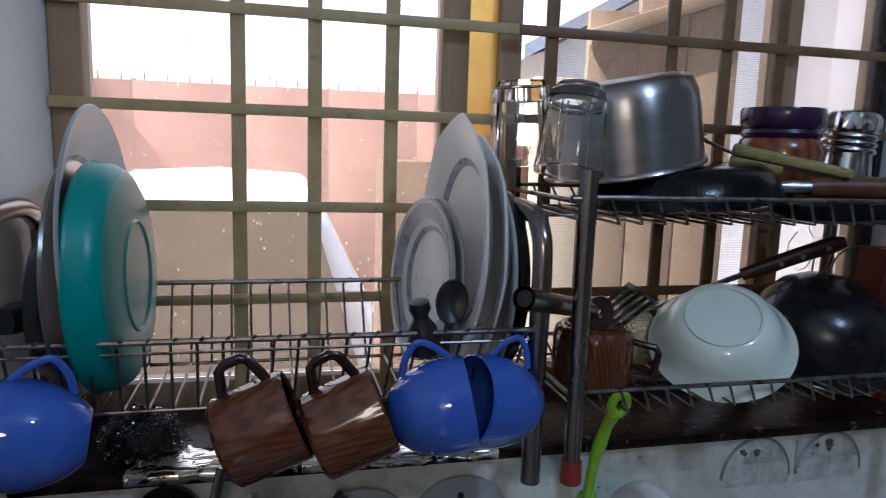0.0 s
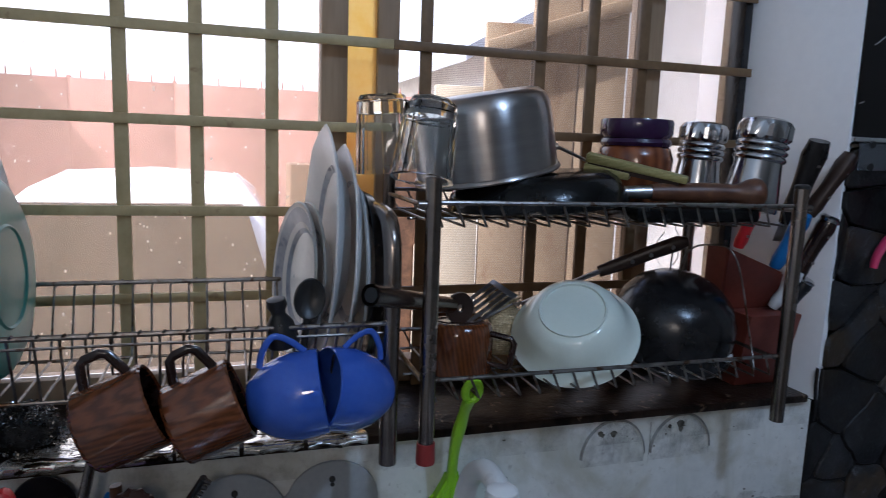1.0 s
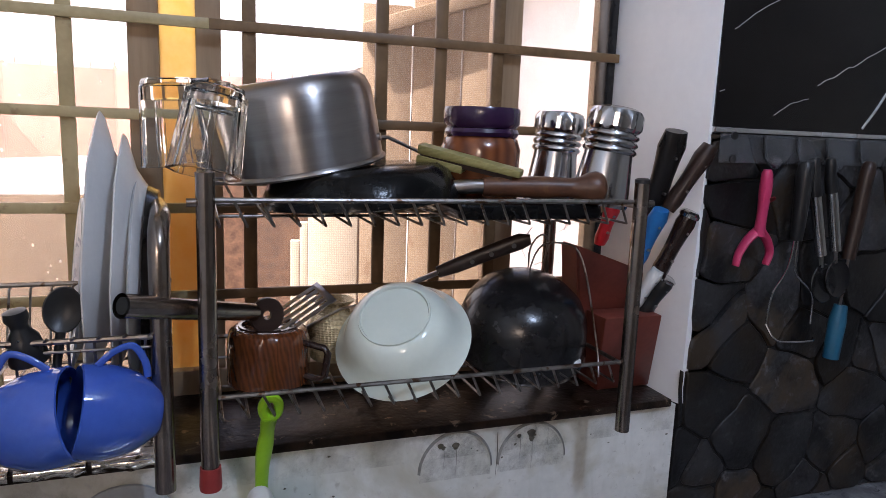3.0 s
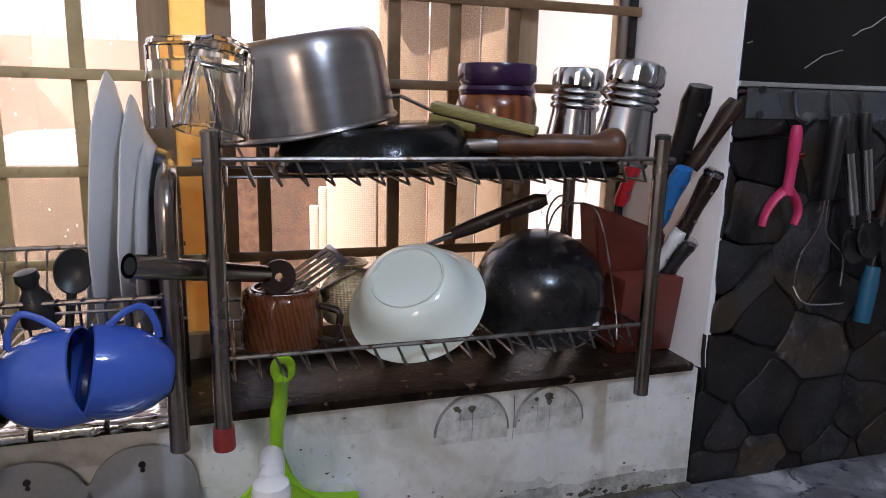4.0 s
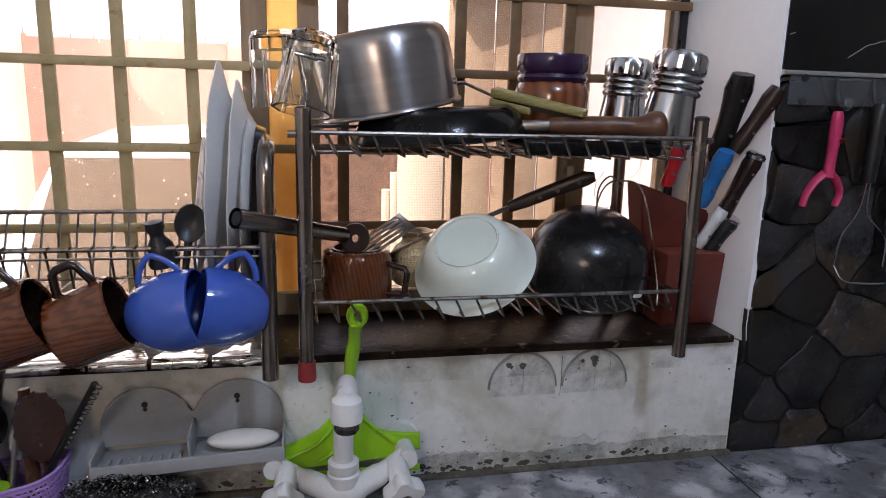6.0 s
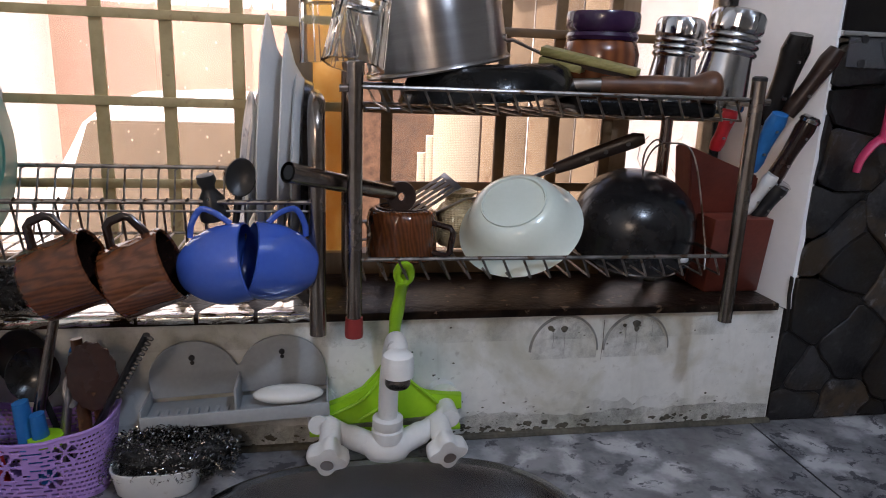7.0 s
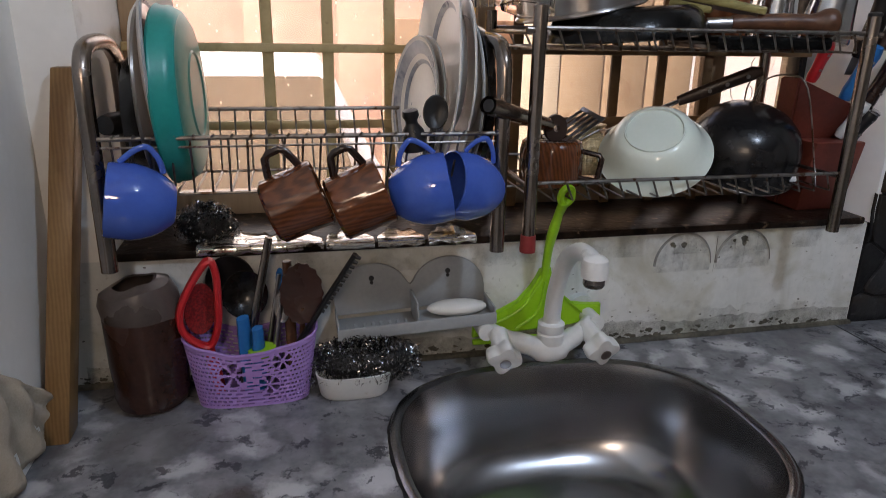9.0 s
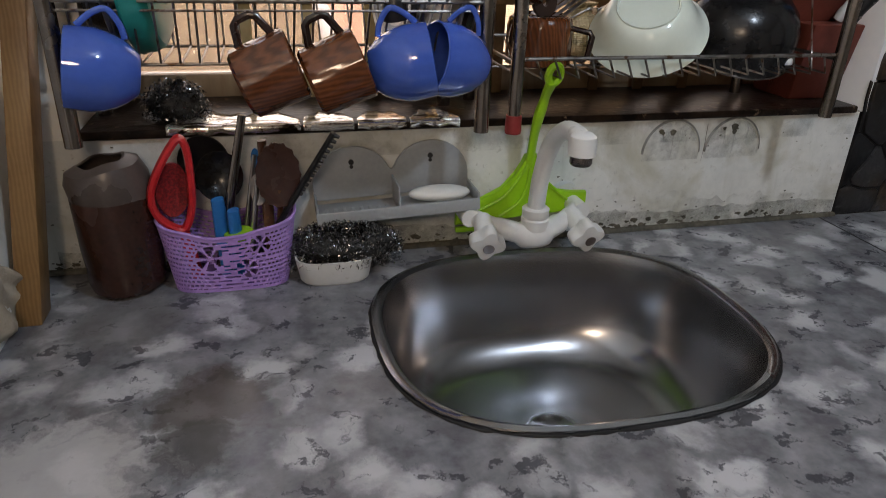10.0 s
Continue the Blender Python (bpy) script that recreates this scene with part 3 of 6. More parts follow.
structure("wall_north_east", box((1.0, WY + 0.02, 0), (2.4, 0.98, 2.1)), "grout", "dark bedding behind the stone cladding", "wall")
structure("window_sill", box((-0.255, WY - 0.008, SILL - 0.012), (0.921, GY + 0.06, SILL), 0.003), "sill", "dark brown plastic-covered window sill, wet and worn", "window sill")

def gleam_sheet(x0, x1, deep, seed):
    """A thin sheet painted as the window's reflection, folded over the sill's front, with a torn back edge."""
    bm = bmesh.new()
    n, rows = 60, []
    for i in range(n + 1):
        x = x0 + (x1 - x0) * i / n
        end = min(1.0, 6 * i / n, 6 * (n - i) / n)
        d = deep * (0.25 + 0.75 * end) * (1 + 0.7 * noise.noise(Vector((x * 26, seed, 0))) + 0.4 * noise.noise(Vector((x * 90, seed, 5))))
        lift = 0.0035 + 0.0015 * noise.noise(Vector((x * 40, seed, 9)))
        front = WY - 0.0105
        row = [(x, front, SILL - 0.008 + 0.004 * noise.noise(Vector((x * 55, seed, 2)))), (x, front, SILL + 0.001), (x, front + 0.004, SILL + lift)]
        row += [(x, front + 0.004 + max(0.006, d) * k / 4, SILL + lift + 0.0012 * noise.noise(Vector((x * 60, k * 2.1, seed)))) for k in range(1, 5)]
        rows.append([bm.verts.new(p) for p in row])
    for a, b in zip(rows, rows[1:]):
        for k in range(len(a) - 1):
            bm.faces.new((a[k], a[k + 1], b[k + 1], b[k]))
    ob = structure("window_sill_patch", bm, "sill_gleam", "bright sheet painted as the window's reflection along the edge of the sill", "sill sheet", 60)
    sol = ob.modifiers.new("thick", "SOLIDIFY")
    sol.thickness = 0.0006


for x0, x1, deep, seed in ((-0.150, 0.020, 0.060, 1.0), (0.024, 0.092, 0.045, 2.0), (0.097, 0.165, 0.040, 3.0), (0.170, 0.242, 0.042, 4.0)):
    gleam_sheet(x0, x1, deep, seed)


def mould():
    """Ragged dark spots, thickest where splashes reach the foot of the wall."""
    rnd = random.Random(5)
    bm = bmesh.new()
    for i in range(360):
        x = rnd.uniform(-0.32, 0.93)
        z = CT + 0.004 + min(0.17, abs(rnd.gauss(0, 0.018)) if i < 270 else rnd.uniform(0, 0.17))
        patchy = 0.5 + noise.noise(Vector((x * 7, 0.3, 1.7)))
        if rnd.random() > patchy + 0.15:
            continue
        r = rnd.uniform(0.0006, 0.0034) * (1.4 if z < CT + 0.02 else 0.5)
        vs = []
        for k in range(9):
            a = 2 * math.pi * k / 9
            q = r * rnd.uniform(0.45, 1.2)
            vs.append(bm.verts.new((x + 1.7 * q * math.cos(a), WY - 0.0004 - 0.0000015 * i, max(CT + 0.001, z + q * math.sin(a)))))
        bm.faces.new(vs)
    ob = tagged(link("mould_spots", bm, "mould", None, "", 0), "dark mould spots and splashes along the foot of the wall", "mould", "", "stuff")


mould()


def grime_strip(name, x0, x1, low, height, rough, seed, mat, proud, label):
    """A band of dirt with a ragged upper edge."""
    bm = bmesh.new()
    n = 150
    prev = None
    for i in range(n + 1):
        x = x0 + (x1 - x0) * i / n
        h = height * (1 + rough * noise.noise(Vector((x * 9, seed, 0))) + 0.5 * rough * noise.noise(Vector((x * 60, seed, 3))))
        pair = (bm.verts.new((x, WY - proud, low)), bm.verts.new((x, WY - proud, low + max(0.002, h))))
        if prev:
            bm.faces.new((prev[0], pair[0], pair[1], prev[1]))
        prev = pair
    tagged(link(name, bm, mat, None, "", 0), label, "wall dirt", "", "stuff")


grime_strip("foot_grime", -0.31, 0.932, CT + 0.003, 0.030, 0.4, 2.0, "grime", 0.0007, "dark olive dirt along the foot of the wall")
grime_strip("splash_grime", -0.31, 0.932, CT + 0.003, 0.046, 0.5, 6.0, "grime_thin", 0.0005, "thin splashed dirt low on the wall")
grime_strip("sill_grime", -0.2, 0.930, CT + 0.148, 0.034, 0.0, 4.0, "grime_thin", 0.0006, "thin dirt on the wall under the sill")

# the window: frame, grille, panes
win = thing("window_1", (0, GY, SILL), "brown window with a painted steel security grille and dusty panes", "window", "", "structure")
H0 = SILL
for nm, x0, x1, y0, y1, z0, z1, mt in (
        ("window_frame", -0.246, -0.212, 0.0, 0.05, 0, 0.99, "frame_wood"), ("window_frame", 0.205, 0.241, 0.012, 0.05, 0, 0.99, "frame_wood"),
        ("window_frame", 0.284, 0.315, 0.02, 0.06, 0, 0.99, "frame_wood"), ("window_frame", 0.700, 0.738, 0.012, 0.05, 0, 0.99, "frame_wood"),
        ("window_frame", 0.878, 0.893, 0.0, 0.05, 0, 0.99, "pan_black"), ("window_rail", -0.212, 0.878, 0.014, 0.05, 0, 0.035, "frame_wood"),
        ("window_head", -0.212, 0.878, 0.014, 0.05, 0.95, 0.99, "frame_wood")):
    part(nm, box((x0, y0, z0), (x1, y1, z1), 0.002), mt, win)
# Bars left of x = 0.3 take the glare-lightened colour.
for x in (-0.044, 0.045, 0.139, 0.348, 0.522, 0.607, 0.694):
    part("grille_upright", box((x - 0.0085, -0.004, 0.0), (x + 0.0085, 0.003, 0.99), 0.0012), "iron_glare" if x < 0.3 else "iron", win)
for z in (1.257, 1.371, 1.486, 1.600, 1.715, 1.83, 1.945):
    for x0, x1, mt in ((-0.246, 0.300, "iron_glare"), (0.300, 0.893, "iron")):
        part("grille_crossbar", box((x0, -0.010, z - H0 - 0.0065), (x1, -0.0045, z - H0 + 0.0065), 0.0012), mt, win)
for x0, x1, mt, lb in ((-0.212, 0.205, "pane", "dusty clear glass with warm glare in its film"), (0.241, 0.284, "amber", "amber ribbed glass"), (0.356, 0.700, "screen", "fine insect screen"), (0.738, 0.878, "pane", "dusty clear glass with warm glare in its film")):
    g = part("pane", box((x0, 0.030, 0.035), (x1, 0.033, 0.95)), mt, win, lb, 0)
    g.visible_shadow = False

def dried_spots():
    """Splashes dried on the glass."""
    rnd = random.Random(21)
    bm = bmesh.new()
    for i in range(170):
        x, z = rnd.uniform(-0.205, 0.20), rnd.uniform(SILL + 0.06, SILL + 0.62)
        r = rnd.uniform(0.0006, 0.0022)
        bm.faces.new([bm.verts.new((x + r * rnd.uniform(0.5, 1.1) * math.cos(a), GY + 0.0294, z + r * rnd.uniform(0.6, 1.8) * math.sin(a))) for a in (2 * math.pi * k / 7 for k in range(7))])
    tagged(link("dried_spots", bm, "dust_spot", None, "", 0), "pale dried water spots on the window glass", "water spots", "", "stuff")


dried_spots()


def etched_flowers():
    """Curling stems etched on the side pane."""
    t = thing("etched_flowers", (0.808, GY + 0.0285, SILL + 0.06), "grey curling stems etched on a window pane", "etching", "", "structure")
    rnd = random.Random(3)
    for i in range(5):
        x, z = rnd.uniform(-0.05, 0.05), 0.03 + 0.050 * i
        s = 1 if i % 2 else -1
        pts = [(x + s * (0.004 + 0.030 * k / 12) * math.cos(k * 0.62), 0, z + (0.004 + 0.034 * k / 12) * math.sin(k * 0.62)) for k in range(13)]
        pts = [(max(-0.066, min(0.066, a)), b, c) for a, b, c in pts]
        part("stem", tube(pts, [0.0005 + 0.0011 * k / 12 for k in range(13)], 5, flat=0.3), "etching", t)


etched_flowers()

# outside
structure("joint_seal", tube([(-0.33, WY - 0.001, CT + 0.001), (0.3, WY - 0.002, CT + 0.002), (0.938, WY - 0.001, CT + 0.001)], 0.006, 8), "mould", "dark mouldy sealant along the foot of the wall", "sealant")
structure("ground", box((-60, 0.98, -0.35), (60, 90, -0.25)), "concrete", "pale concrete yard and street", "ground")
structure("backdrop", box((-60, 46.0, -0.25), (60, 46.1, 34)), "backdrop", "bright hazy white sky behind the gate", "sky")
gate = thing("red_gate", (-2.2, 7.0, -0.25), "tall red painted sheet-steel gate with spikes on top", "gate")
for i in range(9):
    part("gate_panel", box((i * 0.9 + 0.01, 0, 0.08), (i * 0.9 + 0.89, 0.03, 2.22), 0.004), "gate", gate)
    part("gate_post", box((i * 0.9 - 0.02, 0.004, 0), (i * 0.9 + 0.02, 0.05, 2.24), 0.004), "gate", gate)
for i in range(40):
    bm = lathe([(0.009, 0), (0.008, 0.06), (0, 0.10)], 6)
    bmesh.ops.translate(bm, vec=(i * 0.2, 0.015, 2.21), verts=bm.verts)
    part("spike", bm, "gate", gate)
structure("gate_pillar", box((-3.6, 6.6, -0.25), (-2.25, 7.2, 2.9), 0.02), "pale_wall", "pale rendered gate pillar", "pillar")

car = thing("parked_car", (-0.34, 3.2, -0.25), "white parked car with a dusty rear window", "car")
def car_body():
    """Cross-sections along the car's length, lofted."""
    bm = bmesh.new()
    secs = [(0.06, 0.78, 0.60), (0.12, 0.80, 0.84), (0.17, 0.62, 1.30), (0.32, 0.57, 1.475), (1.2, 0.58, 1.52), (2.0, 0.55, 1.42), (2.7, 0.72, 0.98), (3.5, 0.72, 0.86), (3.7, 0.66, 0.6)]
    rings = []
    for y, w, h in secs:
        base = 0.80 if h > 0.9 else w
        belt = min(0.92, h - 0.05)
        pts = [(-0.74, 0.25), (-0.80 if y < 3.6 else -0.7, 0.55), (-base, belt), (-w, h - 0.10), (-w + 0.10, h - 0.015), (0, h + 0.015), (w - 0.10, h - 0.015), (w, h - 0.10), (base, belt), (0.80 if y < 3.6 else 0.7, 0.55), (0.74, 0.25)]
        rings.append([bm.verts.new((x, y, z)) for x, z in pts])
    for a, b in zip(rings, rings[1:]):
        for i in range(len(a) - 1):
            bm.faces.new((a[i], a[i + 1], b[i + 1], b[i]))
    bm.faces.new(rings[0]), bm.faces.new(rings[-1])
    bmesh.ops.subdivide_edges(bm, edges=bm.edges[:], cuts=1, smooth=0.6, use_grid_fill=True)
    return bm
part("body", car_body(), "car_paint", car, "white paint", 60)
# Glass reaches over the tailgate to give the lower body its shade.
def rear_window():
    bm = bmesh.new()
    lo = [(-0.77, 0.0, 0.46), (0.77, 0.0, 0.46), (0.50, 0.235, 1.40), (-0.50, 0.235, 1.40)]
    a = [bm.verts.new((x, y - 0.075, z)) for x, y, z in lo]
    b = [bm.verts.new((x, y + 0.02, z)) for x, y, z in lo]
    bm.faces.new(a), bm.faces.new(b)
    for i in range(4):
        j = (i + 1) % 4
        bm.faces.new((a[i], a[j], b[j], b[i]))
    bmesh.ops.bevel(bm, geom=bm.edges[:], offset=0.012, segments=2, affect="EDGES")
    return bm
part("rear_window", rear_window(), "car_glass", car, "dusty grey glass drawn down over the shaded tailgate", 30)
part("bumper", box((-0.78, -0.06, 0.30), (0.78, 0.08, 0.52), 0.03), "car_paint", car)
for sx in (-0.72, 0.56):
    for y in (0.6, 3.0):
        bm = lathe([(0.0, 0), (0.18, 0), (0.27, 0.02), (0.29, 0.08), (0.27, 0.15), (0.18, 0.16), (0, 0.16)], 28)
        bmesh.ops.transform(bm, matrix=pose(sx, y, 0.29, 0, 90, 0), verts=bm.verts)
        part("wheel", bm, "tyre", car)

# the porch seen through the screen
porch = thing("porch_wall", Matrix.Translation((0.488, 1.28, -0.25)) @ pose(0, 0, 0, 0, 0, -9), "pale plywood porch wall with a slanting batten", "outside wall", "", "structure")
for x0, x1, top in ((0.0, 0.098, 1.84), (0.102, 0.198, 1.97), (0.202, 0.298, 2.30), (0.302, 0.405, 2.30)):
    part("panel", box((x0, 0, 0), (x1, 0.02, top), 0.002), "pale_board" if x0 < 0.09 else "ply", porch)
for x0, x1, z in ((-0.016, 0.0, 1.545), (-0.034, -0.016, 1.508)):
    part("step", box((x0, 0.001, 0), (x1, 0.02, z), 0.002), "pale_board", porch)
part("batten", prism([(0.10, 1.90), (0.405, 2.005), (0.405, 2.035), (0.10, 1.93)], 0.02, None, Matrix.Translation((0, -0.022, 0)), 0.003), "ply", porch)
structure("low_wall", box((0.20, 1.31, -0.25), (0.60, 1.42, 1.42), 0.005), "brick_wall", "low red-brown rendered wall outside the window", "outside wall")
house = thing("neighbour_house", (2.4, 6.0, -0.25), "white rendered neighbouring house with a grey sloping roof edge", "house")
part("wall", prism([(0, 0), (7, 0), (7, 3.1), (3.5, 4.6), (0, 2.6)], 4.0), "pale_wall", house)
part("roof", prism([(-0.3, 2.48), (3.5, 4.62), (3.5, 4.74), (-0.3, 2.60)], 4.4, None, Matrix.Translation((0, -0.2, 0))), "roof", house, "grey sheet roof")

# ---- the sink and the tap ----
def sink():
    t = thing("sink", (SCX, SCY, CT), "brushed stainless steel sink bowl set into the marble", "sink")
    bm = bmesh.new()
    prof = [(1.0, 0.003, 2.7), (1.0, 0.006, 2.7), (0.975, 0.0075, 2.7), (0.945, 0.004, 2.7), (0.925, -0.012, 2.7), (0.90, -0.06, 2.7), (0.86, -0.11, 2.6), (0.78, -0.142, 2.5), (0.62, -0.158, 2.4), (0.35, -0.165, 2.2), (0.13, -0.168, 2.0)]
    rings = [[bm.verts.new((x, y, z)) for x, y in squircle(SAX * k, SAY * k if k > 0.2 else SAX * k, 72, e)] for k, z, e in prof]
    under = [[bm.verts.new((x, y, z - 0.002)) for x, y in squircle(SAX * k, SAY * k if k > 0.2 else SAX * k, 72, e)] for k, z, e in prof]
    for rs in (rings, under):
        for a, b in zip(rs, rs[1:]):
            for i in range(72):
                bm.faces.new((a[i], a[(i + 1) % 72], b[(i + 1) % 72], b[i]))
    for a, b in ((rings[0], under[0]), (rings[-1], under[-1])):
        for i in range(72):
            bm.faces.new((a[i], a[(i + 1) % 72], b[(i + 1) % 72], b[i]))
    part("bowl", bm, "sink_steel", t)
    rnd = random.Random(8)
    edge = squircle(SAX * 1.004, SAY * 1.004, 150, 2.7)
    part("sealant", tube([(x, y, 0.0015) for x, y in edge], [rnd.uniform(0.0008, 0.0030) for p in edge], 6, closed=True), "grout", t, "crumbling black sealant")
    bm = lathe([(0.036, -0.0010), (0.036, 0.0004), (0.034, 0.0006), (0.031, -0.0012), (0.0, -0.0022)], 36)
    bmesh.ops.translate(bm, vec=(0, 0, -0.168), verts=bm.verts)
    part("drain", bm, "sink_steel", t)


def tap():
    t = thing("mixer_tap", (0.331, 0.60, CT + 0.008), "white plastic two-handled mixer tap on the wall, slightly grimy", "tap")
    part("body", tube(smooth_path([(-0.085, 0.045, 0.062), (-0.045, 0.02, 0.050), (0, 0.0, 0.045), (0.045, 0.02, 0.050), (0.085, 0.045, 0.062)], 6), [0.0125] * 6 + [0.015] * 4 + [0.020] * 5 + [0.015] * 4 + [0.0125] * 6, 20), "white_plastic", t)
    for s in (-1, 1):
        part("wall_pipe", tube([(s * 0.085, 0.030, 0.062), (s * 0.085, 0.099, 0.062)], 0.013, 18), "white_plastic", t)
        part("flange", tube([(s * 0.085, 0.085, 0.062), (s * 0.085, 0.0995, 0.062)], 0.024, 24), "white_plastic", t)
        d = Vector((s * 0.10, -0.85, -0.28)).normalized()
        p = Vector((s * 0.068, 0.03, 0.060))
        part("stem", tube([p, p + d * 0.034, p + d * 0.044], [0.0135, 0.0145, 0.012], 18), "white_plastic", t)
        bm = bmesh.new()
        n = 32
        rings = []
        for z, k in ((0.0, 0.75), (0.004, 0.95), (0.012, 1.0), (0.020, 1.0), (0.024, 0.93), (0.025, 0.5)):
            rings.append([bm.verts.new((k * (0.022 + 0.0042 * math.cos(4 * a)) * math.cos(a), k * (0.022 + 0.0042 * math.cos(4 * a)) * math.sin(a), z)) for a in (2 * math.pi * i / n for i in range(n))])
        for a, b in zip(rings, rings[1:]):
            for i in range(n):
                bm.faces.new((a[i], a[(i + 1) % n], b[(i + 1) % n], b[i]))
        bm.faces.new(rings[0]), bm.faces.new(rings[-1])
        bmesh.ops.transform(bm, matrix=axis_pose(p + d * 0.034, d, 10 * s), verts=bm.verts)
        k = part("handle", bm, "white_plastic", t)
        bm = lathe([(0.0, 0.0275), (0.0075, 0.0275), (0.0082, 0.0290), (0.0060, 0.0295), (0, 0.0285)], 20)
        bmesh.ops.transform(bm, matrix=axis_pose(p + d * 0.034, d), verts=bm.verts)
        part("cap", bm, "smoky_top", k, "dark grey screw cap")
    part("collar", lathe([(0, 0.055), (0.019, 0.055), (0.020, 0.070), (0.0175, 0.072), (0.0190, 0.074), (0.0190, 0.085), (0.0165, 0.087), (0, 0.087)], 28), "white_plastic", t)
    sp = smooth_path([(0, 0, 0.085), (0.0, -0.008, 0.135), (0.001, -0.030, 0.185), (0.0, -0.070, 0.214), (-0.002, -0.108, 0.220), (-0.004, -0.128, 0.217)], 7)
    part("spout", tube(sp, [0.0122 - 0.0012 * i / (len(sp) - 1) for i in range(len(sp))], 20), "white_plastic", t)
    bm = lathe([(0, 0.232), (0.010, 0.231), (0.0150, 0.227), (0.0165, 0.219), (0.0160, 0.205), (0, 0.205)], 28)
    bmesh.ops.translate(bm, vec=(-0.004, -0.130, -0.003), verts=bm.verts)
    part("nozzle", bm, "white_plastic", t)
    bm = lathe([(0, 0.205), (0.0132, 0.205), (0.0132, 0.196), (0.0115, 0.193), (0.0105, 0.199), (0, 0.199)], 28)
    bmesh.ops.translate(bm, vec=(-0.004, -0.130, -0.003), verts=bm.verts)
    part("aerator", bm, "steel_tube", t, "dark metal aerator ring")


sink()
tap()


# ---- the racks ----
def wire_shelf(parent, x0, x1, y0, y1, z, n, drop=0.026, lip=0.0):
    """Long wires with bent cross wires that hang in a zigzag below the front rail."""
    for y, dz in ((y0, 0), ((y0 + y1) / 2, -drop - 0.002), (y1, 0), (y1 - 0.006, -drop)):
        part("rail", tube([(x0, y, z + dz), (x1, y, z + dz)], 0.0026 if dz == 0 else 0.0018, 8), "wire", parent)
    for i in range(n):
        x = x0 + (x1 - x0) * (i + 0.5) / n
        w = (x1 - x0) / n * 0.5
        part("cross_wire", tube([(x - w, y0, z), (x, y0 + 0.004, z - drop), (x, y0 + 0.03, z - drop), (x, y1 - 0.03, z - drop), (x, y1 - 0.004, z - drop), (x - w, y1, z)], 0.0015, 6), "wire", parent)


def right_rack():
    t = thing("dish_rack", (0, 0, SILL), "two-tier tarnished steel wire dish rack with tubular posts", "dish rack")
    for x, y, z0 in ((0.289, 0.601, 0.012), (0.772, 0.601, 0.010), (0.289, 0.815, 0.0), (0.772, 0.815, 0.0)):
        part("post", tube([(x, y, z0), (x, y, 0.318)], 0.0088, 16), "steel_tube", t)
        if y < 0.7:
            bm = lathe([(0, 0.316), (0.0092, 0.316), (0.0092, 0.320), (0.006, 0.322), (0, 0.322)], 16)
            bmesh.ops.translate(bm, vec=(x, y, 0), verts=bm.verts)
            part("post_cap", bm, "black_plastic" if x > 0.5 else "steel_tube", t)
    bm = lathe([(0, 0), (0.0105, 0.0), (0.0110, 0.004), (0.0102, 0.024), (0, 0.024)], 18)
    bmesh.ops.translate(bm, vec=(0.289, 0.601, 0.004), verts=bm.verts)
    part("foot", bm, "dull_red", t, "faded red plastic foot")
    wire_shelf(t, 0.289, 0.772, 0.604, 0.815, 0.098, 19)
    wire_shelf(t, 0.289, 0.772, 0.604, 0.815, 0.294, 19)
    for x in (0.289, 0.772):
        for z in (0.098, 0.294):
            part("side_rail", tube([(x, 0.601, z - 0.006), (x, 0.815, z - 0.006)], 0.0028, 8), "wire", t)
    for x, s in ((0.289, -1), (0.772, 1)):
        part("bolt", tube([(x + s * 0.008, 0.601, 0.292), (x + s * 0.017, 0.601, 0.292)], 0.0042, 10), "steel_tube", t)
    part("hook_wire", tube(smooth_path([(0.735, 0.80, 0.150), (0.728, 0.79, 0.205), (0.742, 0.785, 0.228), (0.756, 0.79, 0.215), (0.752, 0.80, 0.160)], 6), 0.0014, 6), "wire", t)
    part("side_loop", tube(smooth_path([(0.745, 0.62, 0.075), (0.752, 0.64, 0.11), (0.735, 0.66, 0.215), (0.720, 0.69, 0.232), (0.705, 0.73, 0.21), (0.70, 0.76, 0.10)], 6), 0.0013, 6), "wire", t)


def left_rack():
    t = thing("plate_rack", (0, 0, SILL), "single-tier steel plate rack with bent tube ends, mugs hang from it", "dish rack")
    for x, xb in ((-0.238, -0.238), (0.247, 0.240)):
        low = 0.009 if x < 0 else 0.0
        path = smooth_path([(x, 0.606, 0.006), (x, 0.606, 0.12), (x, 0.603, 0.225 - low), (x, 0.614, 0.262 - low), (x, 0.645, 0.276 - low), (xb, 0.72, 0.277 - low), (xb, 0.765, 0.262 - low), (xb, 0.78, 0.225), (xb, 0.782, 0.10), (xb, 0.784, 0.0)], 6)
        part("end_frame", tube(path, 0.0098, 16), "steel_tube", t)
    for y, z, r in ((0.600, 0.166, 0.0028), (0.635, 0.092, 0.002), (0.770, 0.092, 0.002), (0.815, 0.174, 0.0028)):
        part("rail", tube([(-0.238, y, z), (0.250, y, z)], r, 8), "wire", t)
    for i in range(22):
        x = -0.222 + i * 0.0215
        part("cross_wire", tube([(x + 0.010, 0.596, 0.170), (x + 0.004, 0.601, 0.164), (x, 0.635, 0.092), (x, 0.770, 0.092), (x - 0.002, 0.813, 0.170), (x + 0.008, 0.818, 0.177)], 0.0015, 6), "wire", t)
    part("cup_rail", tube([(-0.238, 0.604, 0.155), (0.25, 0.604, 0.155)], 0.0015, 6), "wire", t)


right_rack()
left_rack()


